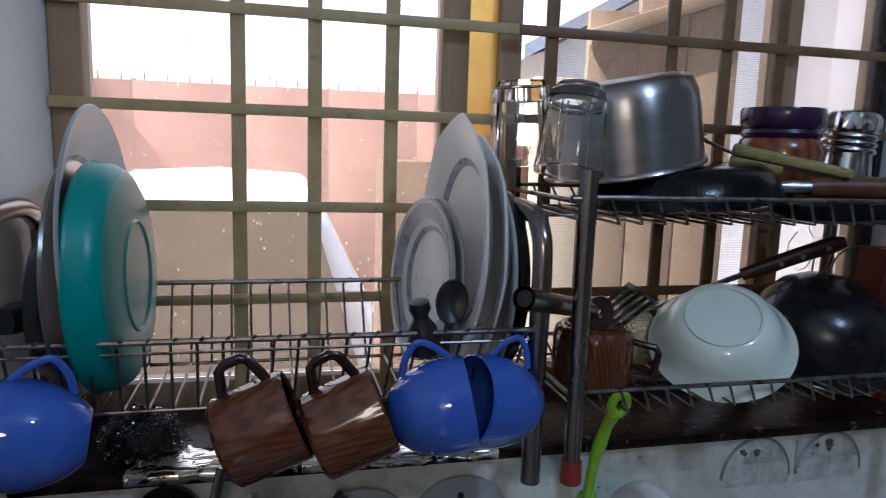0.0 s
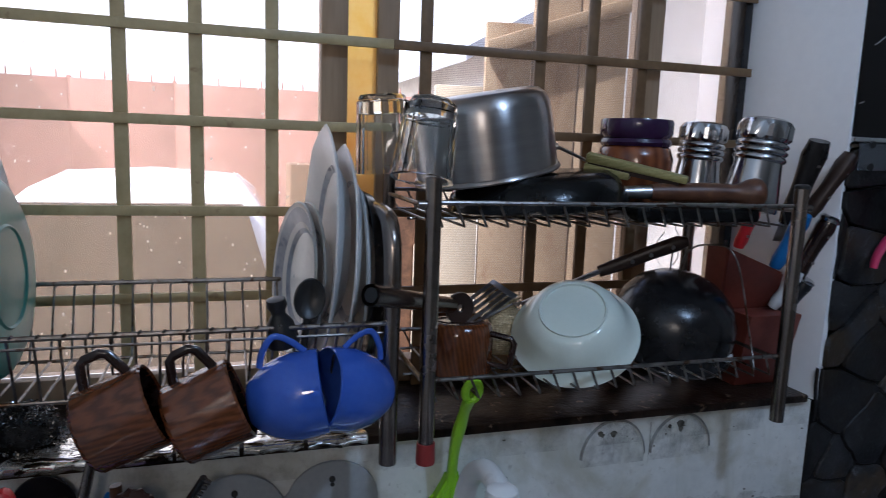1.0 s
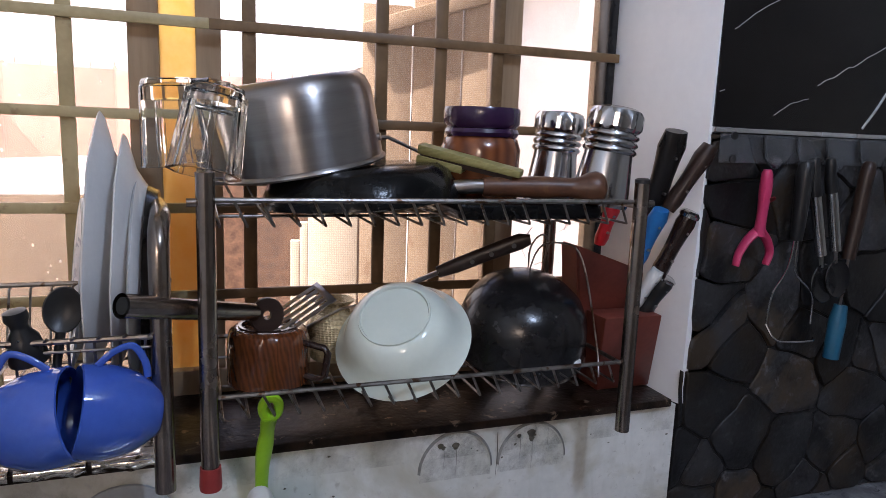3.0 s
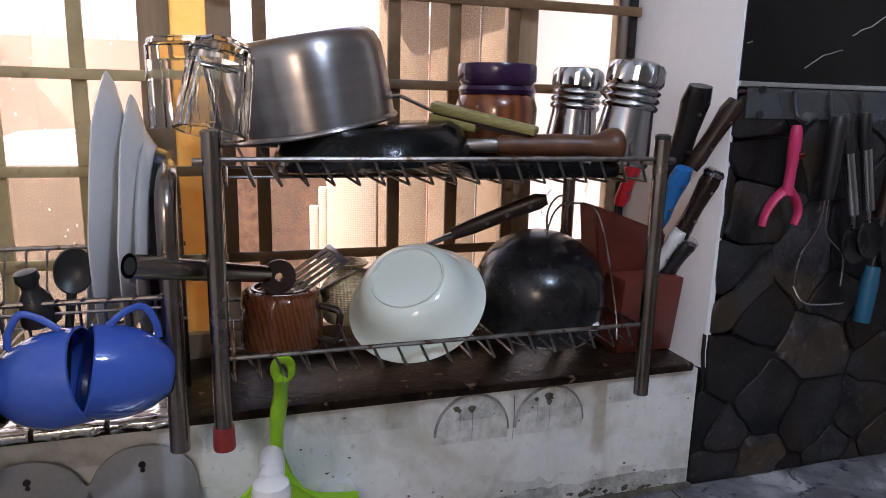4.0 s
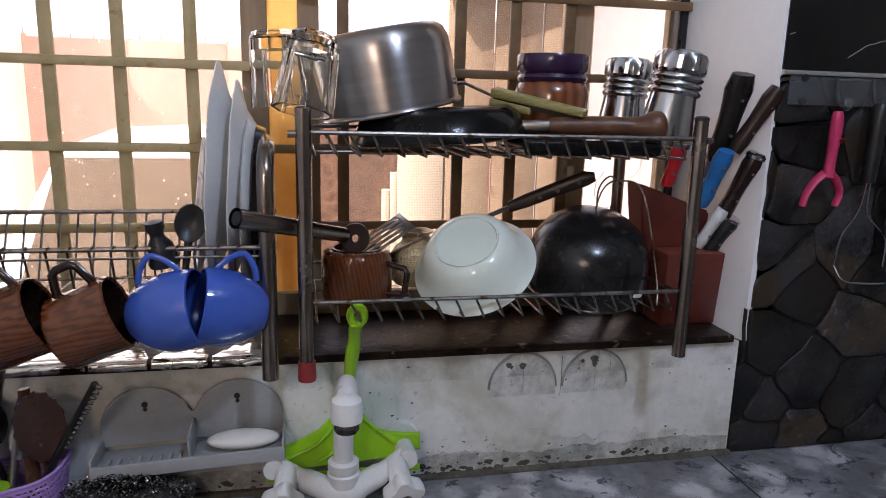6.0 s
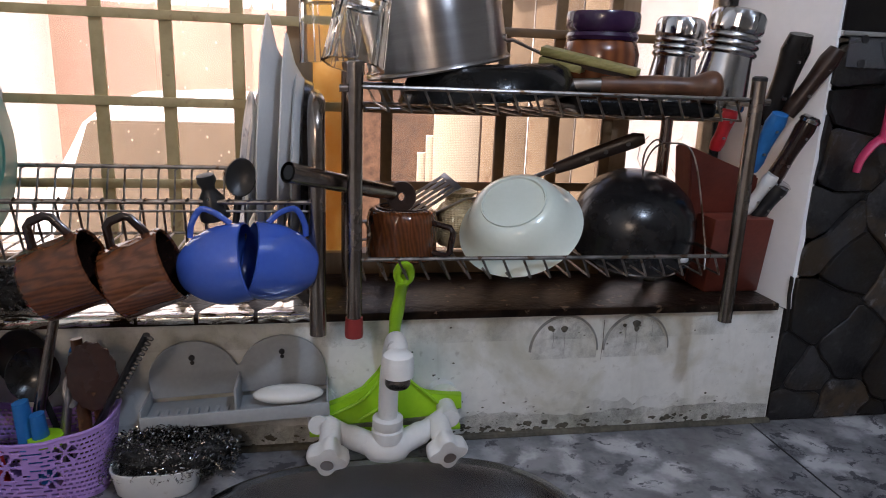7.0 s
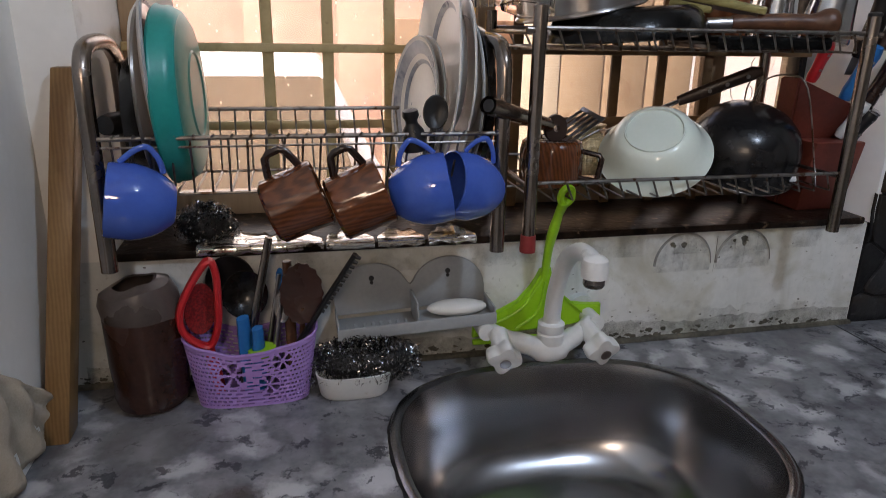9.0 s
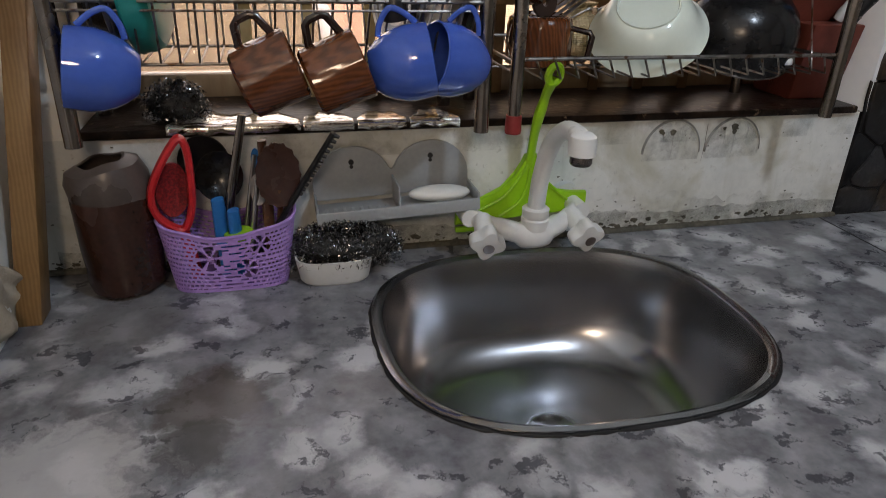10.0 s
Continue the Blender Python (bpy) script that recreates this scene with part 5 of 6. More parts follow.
def tumbler(m, label):
    t = thing("glass_tumbler", m, label, "glass", "glass tumblers")
    n = 8
    bm = bmesh.new()
    prof = [(0.029, 0), (0.031, 0.002), (0.036, 0.080), (0.037, 0.084), (0.0320, 0.084), (0.0265, 0.016), (0.0, 0.014)]
    rings = []
    for r, z in prof:
        rings.append([bm.verts.new((r * math.cos(2 * math.pi * (s + 0.5) / 32) * (1 - 0.05 * (s % 4 in (0, 3))), r * math.sin(2 * math.pi * (s + 0.5) / 32) * (1 - 0.05 * (s % 4 in (0, 3))), z)) for s in range(32)])
    for a, b in zip(rings, rings[1:]):
        for i in range(32):
            bm.faces.new((a[i], a[(i + 1) % 32], b[(i + 1) % 32], b[i]))
    bm.faces.new(rings[0])
    part("wall", bm, "glass", t, "", 20)
    part("foot", lathe([(0, -0.0065), (0.026, -0.0065), (0.028, -0.004), (0.0285, -0.0008), (0, -0.0008)], 8), "glass", t, "thick glass foot", 20)
    return t


tumbler(Matrix.Translation((0.258, 0.715, TS + 0.112)) @ pose(0, 0, 0, 180, -4, 0) @ Matrix.Translation((0, 0, -0.02)), "clear faceted glass tumbler turned upside down on the rack")
tumbler(Matrix.Translation((0.300, 0.665, TS + 0.105)) @ pose(0, 0, 0, 172, 14, 20) @ Matrix.Translation((0, 0, -0.02)), "clear faceted glass tumbler tilted upside down on the rack")


# ---- the knife block at the end of the sill ----
kb = thing("knife_block", Matrix.Translation((0.875, 0.772, SILL)) @ pose(0, 0, 0, 0, 0, 0), "red-brown two-step knife block full of knives on the sill", "knife block")
def slanted(x0, x1, y0, y1, z0, zf, zb):
    bm = bmesh.new()
    a = [bm.verts.new(p) for p in ((x0, y0, z0), (x1, y0, z0), (x1, y1, z0), (x0, y1, z0))]
    b = [bm.verts.new(p) for p in ((x0 - 0.022, y0, zb), (x1, y0, zf), (x1, y1, zf), (x0 - 0.022, y1, zb))]
    bm.faces.new(a), bm.faces.new(b)
    for i in range(4):
        j = (i + 1) % 4
        bm.faces.new((a[i], a[j], b[j], b[i]))
    bmesh.ops.bevel(bm, geom=bm.edges[:], offset=0.003, segments=2, affect="EDGES")
    return bm
def leaning(bm):
    for v in bm.verts:
        v.co.x -= 0.27 * v.co.z
        v.co.y -= 0.48 * v.co.z
    return bm
part("rear_step", leaning(slanted(-0.045, 0.045, 0.030, 0.075, 0.0, 0.185, 0.228)), "block", kb)
part("front_step", leaning(box((-0.045, -0.022, 0.0), (0.047, 0.029, 0.128), 0.003)), "block", kb)


def knife_in(p, d, length, mat, label, w=0.011, blade=0.0):
    t = thing("knife", (0, 0, 0), label, "knife", "knives in the block")
    p, d, w = Vector(p), Vector(d).normalized(), w * 1.3
    n = 7
    part("handle", tube([p + d * (length * i / (n - 1)) for i in range(n)], [w * k for k in (0.85, 1.05, 0.95, 0.95, 1.05, 1.2, 0.95)], 14, flat=0.72), mat, t)
    if "capped" in label or "steel cap" in label:
        part("end_cap", tube([p + d * length * 0.93, p + d * length * 0.97, p + d * length * 1.01], [w * 1.22, w * 1.25, w * 0.9], 14, flat=0.72), "chrome", t, "polished steel end cap")
    if blade:
        part("blade", tube([p - d * 0.03, p + d * 0.002], [w * 0.9, w * 0.9], 8, flat=0.15), "steel", t)
    for k in (0.3, 0.7):
        q = p + d * length * k
        part("rivet", tube([q + Vector((0, -w * 1.02, 0)), q + Vector((0, w * 1.02, 0))], 0.002, 8), "steel", t)
    return t


def knife_to(a, b, *more):
    d = Vector(b) - Vector(a)
    return knife_in(a, d, d.length, *more)


knife_to((0.8265, 0.765, 1.3295), (0.8325, 0.745, 1.389), "red_plastic", "knife with a bright red plastic handle in the block", 0.009)
knife_to((0.886, 0.735, 1.370), (0.887, 0.694, 1.492), "knife_black", "large knife with a riveted black handle in the block", 0.0135, 1)
knife_to((0.862, 0.725, 1.305), (0.871, 0.690, 1.387), "cyan", "knife with a blue plastic handle in the block", 0.0105)
knife_to((0.890, 0.716, 1.285), (0.920, 0.690, 1.384), "brown_dark", "knife with a dark wooden handle and steel cap", 0.0125, 1)
knife_to((0.893, 0.706, 1.385), (0.935, 0.682, 1.474), "handle_dark", "cleaver with a long dark handle in the block", 0.0120, 1)
knife_to((0.862, 0.722, 1.244), (0.882, 0.700, 1.302), "white_plastic", "knife with a cream plastic handle in the block", 0.0095)
knife_to((0.878, 0.722, 1.232), (0.900, 0.700, 1.290), "black_plastic", "knife with a steel-capped black handle in the block", 0.0115)


# ---- below the sill ----
sq = thing("squeegee", (0.360, 0.0, 0.0), "lime green plastic squeegee leaning on the wall behind the tap", "squeegee")
part("blade_holder", prism([(-0.126, 0.957), (-0.125, 0.984), (-0.085, 0.993), (-0.055, 1.008), (-0.035, 1.030), (-0.024, 1.060), (-0.008, 1.062), (-0.002, 1.030), (0.012, 1.008), (0.030, 0.999), (0.078, 0.998), (0.079, 0.976), (0.03, 0.968)], 0.012, None, Matrix.Translation((0, 0.664, 0.004)), 0.003), "green", sq)
for a, b in (((-0.112, 0.976), (-0.022, 1.050)), ((-0.060, 0.972), (-0.017, 1.045)), ((0.055, 0.984), (-0.010, 1.040))):
    part("rib", tube(smooth_path([(a[0], 0.663, a[1]), ((a[0] + b[0]) / 2 + 0.012, 0.662, (a[1] + b[1]) / 2 - 0.010), (b[0], 0.663, b[1])], 5), 0.0022, 6), "green", sq)
part("rubber_edge", box((-0.126, 0.662, 0.950), (0.078, 0.670, 0.958), 0.002), "green", sq)
hpth = smooth_path([(-0.016, 0.670, 1.050), (-0.016, 0.660, 1.10), (-0.012, 0.645, 1.15), (-0.010, 0.628, 1.178)], 5)
part("handle", tube(hpth, [0.010, 0.0096, 0.0094, 0.0094, 0.0096, 0.010, 0.0108, 0.0118, 0.0122, 0.0112, 0.0102, 0.0104, 0.0112, 0.0118, 0.0120, 0.0118], 14, flat=0.6), "green", sq)
part("hanging_loop", tube([(-0.010 + 0.0085 * math.cos(a), 0.624 - 0.004 * math.sin(a), 1.186 + 0.0125 * math.sin(a)) for a in (2 * math.pi * i / 20 for i in range(20))], 0.0052, 8, closed=True), "green", sq)

sd = thing("soap_dish", Matrix.Translation((0.146, WY - 0.002, 1.006)) @ pose(0, 0, 0, 0, -2.5, 0) @ Matrix.Diagonal((0.96, 1, 1, 1)), "grey plastic double soap dish fixed to the wall", "soap dish")
arc = [(-0.117, 0.0)] + [(-0.060 + 0.058 * math.cos(a), 0.026 + 0.050 * math.sin(a)) for a in (math.pi - math.pi * i / 14 for i in range(14))] + [(0.058 + 0.058 * math.cos(a), 0.026 + 0.050 * math.sin(a)) for a in (math.pi - math.pi * i / 14 for i in range(1, 15))] + [(0.117, 0.0)]
part("back", prism(arc, 0.006, None, Matrix.Translation((0, -0.007, 0)), 0.0015), "grey_plastic", sd)
part("tray", box((-0.117, -0.062, -0.012), (0.117, -0.002, -0.006), 0.002), "grey_plastic", sd)
part("lip", box((-0.119, -0.066, -0.014), (0.119, -0.061, 0.004), 0.002), "grey_plastic", sd)
for s in (-1, 1):
    part("end_wall", box((s * 0.117 - 0.0015, -0.064, -0.010), (s * 0.117 + 0.0015, -0.004, 0.012), 0.001), "grey_plastic", sd)
part("divider", box((-0.0015, -0.062, -0.008), (0.0015, -0.006, 0.03), 0.001), "grey_plastic", sd)
for i in range(8):
    x = -0.105 + i * 0.0125
    part("tooth", box((x, -0.056, -0.006), (x + 0.005, -0.034, -0.002), 0.001), "grey_plastic", sd)
for x in (-0.060, 0.058):
    part("screw", tube([(x, -0.0085, 0.054), (x, -0.0065, 0.054)], 0.004, 12), "black_plastic", sd, "dark screw hole")
    part("screw_slot", tube([(x, -0.0078, 0.047), (x, -0.0068, 0.047)], 0.0028, 10), "black_plastic", sd)
soap = thing("soap_bar", (0.208, WY - 0.036, 1.0035), "worn bar of white soap in the dish", "soap")
bm = bmesh.new()
bmesh.ops.create_uvsphere(bm, u_segments=28, v_segments=14, radius=1)
bmesh.ops.scale(bm, vec=(0.045, 0.019, 0.011), verts=bm.verts)
bmesh.ops.translate(bm, vec=(0, 0, 0.011), verts=bm.verts)
part("bar", bm, "soap", soap)

M["mark"] = material("grey_adhesive_mark", (0.15, 0.15, 0.14), (0.30, 0.30, 0.28), 0.7, scale=40, bump=0.2)
# old soap-dish outlines and screw holes on the wall
mark = thing("wall_marks", (0.650, WY, 1.045), "grey outline and old screw holes left on the wall by a removed soap dish", "wall mark", "", "structure")
for cx in (-0.058, 0.052):
    part("residue", prism([(cx + 0.050 * math.cos(a), -0.012 + 0.064 * math.sin(a)) for a in (math.pi * i / 22 for i in range(23))], 0.0003, None, Matrix.Translation((0, -0.0004, 0))), "residue", mark, "thin grey residue")
    part("outline", tube([(cx + 0.051 * math.cos(a), -0.0003, 0.054 * math.sin(a)) for a in (math.pi * i / 22 for i in range(23))], 0.0030, 6, flat=0.25), "mark", mark)
for x, z, r in ((-0.080, 0.035, 0.004), (-0.076, 0.032, 0.003), (-0.059, 0.033, 0.005), (0.032, 0.036, 0.003), (0.050, 0.038, 0.006), (0.051, 0.030, 0.004)):
    part("hole", lathe([(0, 0.0008), (r * 0.7, 0.0008), (r, 0)], 14, wobble=0.25), "mould", mark).matrix_local = axis_pose((x, -0.0002, z), (0, -1, 0))

for k, (x, z0, z1) in enumerate(((0.0, 0.045, -0.016), (-0.075, 0.030, 0.004), (-0.058, 0.030, -0.012), (0.034, 0.036, 0.002), (0.052, 0.030, -0.014), (0.075, 0.045, 0.012))):
    part("drip", tube([(x, -0.0003, z0), (x + 0.0008, -0.0003, (z0 + z1) / 2), (x - 0.0005, -0.0003, z1)], [0.0007, 0.0006, 0.0003] if k else [0.0010, 0.0014, 0.0004], 6, flat=0.25), "mark" if k else "mould", mark, "dark dried drip")

# ---- on the worktop ----
jarb = thing("plastic_jar", Matrix.Translation((-0.216, 0.646, CT)) @ Matrix.Diagonal((0.97, 0.97, 1.05, 1)), "dark smoky plastic jar with a cut-open cloudy top", "jar")
part("body", lathe([(0, 0.0), (0.036, 0.0), (0.046, 0.006), (0.050, 0.020), (0.0485, 0.035), (0.050, 0.060), (0.051, 0.125), (0.050, 0.128), (0.0485, 0.125), (0.048, 0.02), (0, 0.005)], 44, wobble=0.02), "smoky", jarb)
bm = lathe([(0.051, 0.125), (0.0505, 0.145), (0.044, 0.160), (0.030, 0.166), (0.026, 0.165), (0.030, 0.163), (0.042, 0.157), (0.048, 0.144), (0.0485, 0.125)], 44, closed=True)
for v in bm.verts:
    up = max(0.0, v.co.z - 0.125) / 0.04
    v.co.z += up * (0.16 * v.co.x + 0.0014 * math.sin(4 * math.atan2(v.co.y, v.co.x)))
    v.co.x -= 0.008 * up
part("top", bm, "smoky_top", jarb, "cloudy lighter top with a torn opening")


def basket():
    t = thing("utensil_basket", (-0.083, 0.648, CT), "lilac plastic woven basket with cut-out flowers, full of utensils", "basket")
    def shape(a, z):
        k = 0.86 + 0.14 * z / 0.085
        c, s = math.cos(a), math.sin(a)
        return (k * 0.085 * math.copysign(abs(c) ** 0.55, c), k * 0.046 * math.copysign(abs(s) ** 0.55, s), z)
    def top(a):
        return 0.086 + 0.012 * abs(math.cos(a)) ** 2 - 0.008 * math.exp(-((math.cos(a) + 0.05) / 0.2) ** 2)
    flowers = ((-0.024, 0.050, 0.0185), (0.040, 0.066, 0.0135), (0.021, 0.032, 0.0140))
    def solid(p, u, v):
        if p[1] < 0:
            for fx, fz, fr in flowers:
                dx, dz = p[0] - fx, p[2] - fz
                d, th = math.hypot(dx, dz), math.atan2(dz, dx) + 0.5
                if d < fr * 1.08:
                    return not (0.2 * fr < d < fr * 0.98 and abs(math.cos(3 * th)) > 0.42 + 0.25 * abs(d / fr - 0.65))
        row = v * 14
        return row % 1 < 0.50 or v > 0.95 or v < 0.05 or (u * 60 + 0.5 * (int(row) % 2)) % 1 < 0.34
    bm = bmesh.new()
    n, nz = 384, 85
    grid = [[None] * (nz + 1) for i in range(n)]
    def vert(i, j):
        i %= n
        if grid[i][j] is None:
            a = 2 * math.pi * i / n
            grid[i][j] = bm.verts.new(shape(a, top(a) * j / nz))
        return grid[i][j]
    for i in range(n):
        a = 2 * math.pi * (i + 0.5) / n
        for j in range(nz):
            v = (j + 0.5) / nz
            if solid(shape(a, top(a) * v), (i + 0.5) / n, v):
                bm.faces.new((vert(i, j), vert(i + 1, j), vert(i + 1, j + 1), vert(i, j + 1)))
    ob = part("weave", bm, "purple", t, "", 0)
    sol = ob.modifiers.new("thick", "SOLIDIFY")
    sol.thickness, sol.offset = 0.0016, 0
    part("rim", tube([shape(2 * math.pi * i / 96, top(2 * math.pi * i / 96)) for i in range(96)], 0.0022, 8, closed=True), "purple", t)
    bm = bmesh.new()
    a = [bm.verts.new(shape(2 * math.pi * i / 48, 0.0005)) for i in range(48)]
    b = [bm.verts.new(shape(2 * math.pi * i / 48, 0.003)) for i in range(48)]
    bm.faces.new(a), bm.faces.new(b)
    for i in range(48):
        bm.faces.new((a[i], a[(i + 1) % 48], b[(i + 1) % 48], b[i]))
    part("floor", bm, "purple", t)


basket()


def utensil(name, base, tip, mat, label, r=0.005, head=None, headmat=None):
    t = thing(name, (0, 0, 0), label, name.replace("_", " "), "utensils in the basket")
    b, p = Vector(base), Vector(tip)
    part("handle", tube([b, b.lerp(p, 0.5), p], [r * 0.9, r, r * 0.8], 10, flat=0.7), mat, t)
    if head:
        part("head", head, headmat or mat, t)
    return t


def teeth(a, b, n=9):
    """A row of small teeth along a blade."""
    bm = bmesh.new()
    for i in range(n):
        p = Vector(a).lerp(Vector(b), i / (n - 1))
        tube([p, p + Vector((0.007, -0.002, -0.003))], [0.0036, 0.002], 6, bm)
    return bm
def scalloped(place, rx, rz):
    """A flat blade with a wavy edge."""
    pts = [(rx * (1 + 0.05 * math.cos(15 * a)) * math.cos(a), rz * (1 + 0.05 * math.cos(15 * a)) * math.sin(a)) for a in (2 * math.pi * k / 90 for k in range(90))]
    return prism(pts, 0.003, None, Matrix.Translation(place), 0.0008)
def oval(place, axis, r, sx, thick, cup=0.2):
    bm = lathe([(0, -cup * r - thick), (r * 0.6, -cup * r * 0.6 - thick), (r, 0), (r * 0.97, thick), (r * 0.6, -cup * r * 0.6), (0, -cup * r)], 28, sy=sx)
    bmesh.ops.transform(bm, matrix=axis_pose(place, axis), verts=bm.verts)
    return bm
utensil("red_sieve", (-0.128, 0.640, 0.925), (-0.138, 0.632, 1.00), "red_plastic", "red plastic sieve standing in the basket", 0.009, tube(smooth_path([(-0.138, 0.630, 0.998), (-0.164, 0.624, 1.020), (-0.168, 0.622, 1.050), (-0.154, 0.622, 1.084), (-0.130, 0.624, 1.118), (-0.121, 0.626, 1.106), (-0.120, 0.628, 1.066), (-0.124, 0.630, 1.024)], 5, True), 0.0085, 8, closed=True, flat=0.6))
utensil("steel_ladle", (-0.09, 0.66, 0.925), (-0.092, 0.668, 1.03), "steel", "dark steel ladle standing in the basket", 0.004, oval((-0.088, 0.655, 1.058), (0.1, -1, 0.25), 0.030, 1.1, 0.0015, 0.45), "pan_black")
utensil("black_ladle", (-0.06, 0.67, 0.925), (-0.10, 0.680, 1.06), "black_plastic", "black plastic ladle standing in the basket", 0.004, oval((-0.108, 0.682, 1.068), (-0.1, -1, 0.1), 0.034, 1.1, 0.002, 0.35))
utensil("steel_whisk", (-0.10, 0.635, 0.93), (-0.052, 0.645, 1.140), "steel_tube", "steel tube handle of a whisk standing in the basket", 0.0072)
utensil("peeler", (-0.088, 0.634, 0.93), (-0.091, 0.620, 1.040), "cyan", "peeler with a blue plastic handle in the basket", 0.0115)
utensil("small_knife", (-0.074, 0.632, 0.93), (-0.073, 0.616, 1.026), "cyan", "small knife with a bright blue handle in the basket", 0.0105)
utensil("blue_spoon", (-0.07, 0.65, 0.93), (-0.042, 0.655, 1.085), "steel", "blue-handled spoon in the basket", 0.0045, oval((-0.041, 0.655, 1.078), (0, -1, 0.1), 0.006, 2.6, 0.001), "cyan")
utensil("tongs", (-0.06, 0.635, 0.93), (-0.040, 0.635, 1.06), "steel", "steel tongs standing in the basket", 0.005, oval((-0.040, 0.634, 1.045), (-0.3, -1, 0.1), 0.011, 2.0, 0.001), "steel")
utensil("wooden_spatula", (-0.03, 0.64, 0.925), (-0.031, 0.640, 1.108), "wood_dark", "dark wooden spatula standing in the basket", 0.0085)
utensil("scalloped_skimmer", (-0.02, 0.665, 0.925), (-0.013, 0.630, 1.045), "wood_dark", "dark brown scalloped skimmer standing in the basket", 0.005, scalloped((-0.014, 0.628, 1.064), 0.028, 0.043), "smoky")
utensil("serrated_server", (-0.045, 0.655, 0.945), (0.056, 0.602, 1.125), "black_plastic", "black serrated spaghetti server standing in the basket", 0.0062, teeth((0.008, 0.627, 1.041), (0.056, 0.603, 1.122), 13))
sieve_mesh = bpy.data.objects["red_sieve"]
part("mesh", oval((-0.144, 0.634, 1.050), (0.35, -0.9, -0.15), 0.021, 1.85, 0.001, 0.3), "sieve_net", sieve_mesh, "dark red sieve net")
gb = thing("green_cap", (-0.070, 0.625, CT + 0.066), "lime plastic cap lying among the utensils", "plastic cap")
part("cap", lathe([(0, 0), (0.018, 0), (0.019, 0.012), (0.0, 0.014)], 24), "green", gb)


def scourer(name, place, size, n, seed, label):
    """Curled steel ribbon."""
    rnd = random.Random(seed)
    t = thing(name, place, label, "scourer", "", "")
    bm = bmesh.new()
    for i in range(n):
        c = Vector((rnd.gauss(0, 0.38), rnd.gauss(0, 0.38), rnd.random()))
        c.z = max(0.06, c.z * (1 - 0.35 * (c.x ** 2 + c.y ** 2)))
        c = Vector((max(-1, min(1, c.x)) * size[0], max(-1, min(1, c.y)) * size[1], c.z * size[2]))
        ax = Vector((rnd.gauss(0, 1), rnd.gauss(0, 1), rnd.gauss(0, 1))).normalized()
        u = ax.orthogonal().normalized()
        v = ax.cross(u)
        r = rnd.uniform(0.0014, 0.0034)
        turns = 7
        prev = None
        for k in range(turns + 1):
            a = k * 0.95 + i
            p = c + r * (math.cos(a) * u + math.sin(a) * v) + ax * (k * 0.0009)
            p.z = max(p.z, 0.0005)
            w = ax * 0.0005 + Vector((0, 0, 0.0002))
            pair = (bm.verts.new(p - w), bm.verts.new(p + w))
            if prev:
                bm.faces.new((prev[0], prev[1], pair[1], pair[0]))
            prev = pair
    part("ribbon", bm, "wool", t, "", 0)
    core = bmesh.new()
    bmesh.ops.create_icosphere(core, subdivisions=3, radius=1)
    for v in core.verts:
        v.co *= 0.90 + 0.16 * noise.noise(v.co * 3 + Vector((seed, 0, 0)))
        v.co = Vector((v.co.x * size[0], v.co.y * size[1], (v.co.z * 0.5 + 0.42) * size[2]))
        v.co.z = max(v.co.z, 0.0)
    part("core", core, "wool_dark", t)


M["wool_dark"] = material("matted_steel_wool", (0.012, 0.012, 0.012), (0.06, 0.06, 0.06), 0.5, 0.6, scale=120, fine=600, bump=1.5)
tub = thing("white_tub", Matrix.Translation((0.052, 0.628, CT)) @ Matrix.Diagonal((1.18, 1.1, 1.05, 1)), "cut-down white plastic tub holding a steel scourer", "tub")
def tub_shell():
    bm = bmesh.new()
    rings = [[bm.verts.new((x, y, z)) for x, y in squircle(a, b, 40, 3.2)] for a, b, z in ((0.037, 0.026, 0.0), (0.040, 0.029, 0.004), (0.045, 0.033, 0.034), (0.043, 0.031, 0.034), (0.038, 0.027, 0.005))]
    for a, b in zip(rings, rings[1:]):
        for i in range(40):
            bm.faces.new((a[i], a[(i + 1) % 40], b[(i + 1) % 40], b[i]))
    bm.faces.new(rings[0]), bm.faces.new(rings[-1])
    return bm
part("shell", tub_shell(), "white_plastic", tub, "", 50)
scourer("steel_scourer", (0.068, 0.632, CT + 0.022), (0.076, 0.038, 0.056), 9000, 4, "tangled dark steel scourer heaped on a white tub")
scourer("steel_scourer", (-0.140, 0.745, SILL), (0.042, 0.032, 0.052), 2600, 9, "tangled dark steel scourer lying on the sill")

plank = thing("wooden_plank", (-0.330, 0.0, 0.0), "varnished wooden batten leaning in the corner by the worktop", "plank")
bm = box((0.002, 0.560, CT), (0.030, 0.600, 1.352), 0.002)
for v in bm.verts:
    v.co.x += (v.co.z - CT) * 0.085
    v.co.y += (v.co.z - CT) * 0.27
part("batten", bm, "wood", plank)

tow = thing("hanging_towel", (-0.33, 0.46, CT), "beige ribbed towel hanging against the side wall", "towel")
bm = bmesh.new()
g = []
for i in range(25):
    row = []
    for j in range(17):
        y, z = -0.13 + 0.26 * i / 24, 0.012 + (0.26 - 0.20 * i / 24) * j / 16
        row.append(bm.verts.new((0.008 + 0.006 * math.sin(i * 1.1) + 0.004 * math.sin(j * 0.7 + i), y - 0.02 + 0.02 * (1 - j / 16) * (i / 24), z)))
    g.append(row)
for i in range(24):
    for j in range(16):
        bm.faces.new((g[i][j], g[i + 1][j], g[i + 1][j + 1], g[i][j + 1]))
ob = part("cloth", bm, "cloth", tow, "", 60)
ob.modifiers.new("thick", "SOLIDIFY").thickness = 0.004


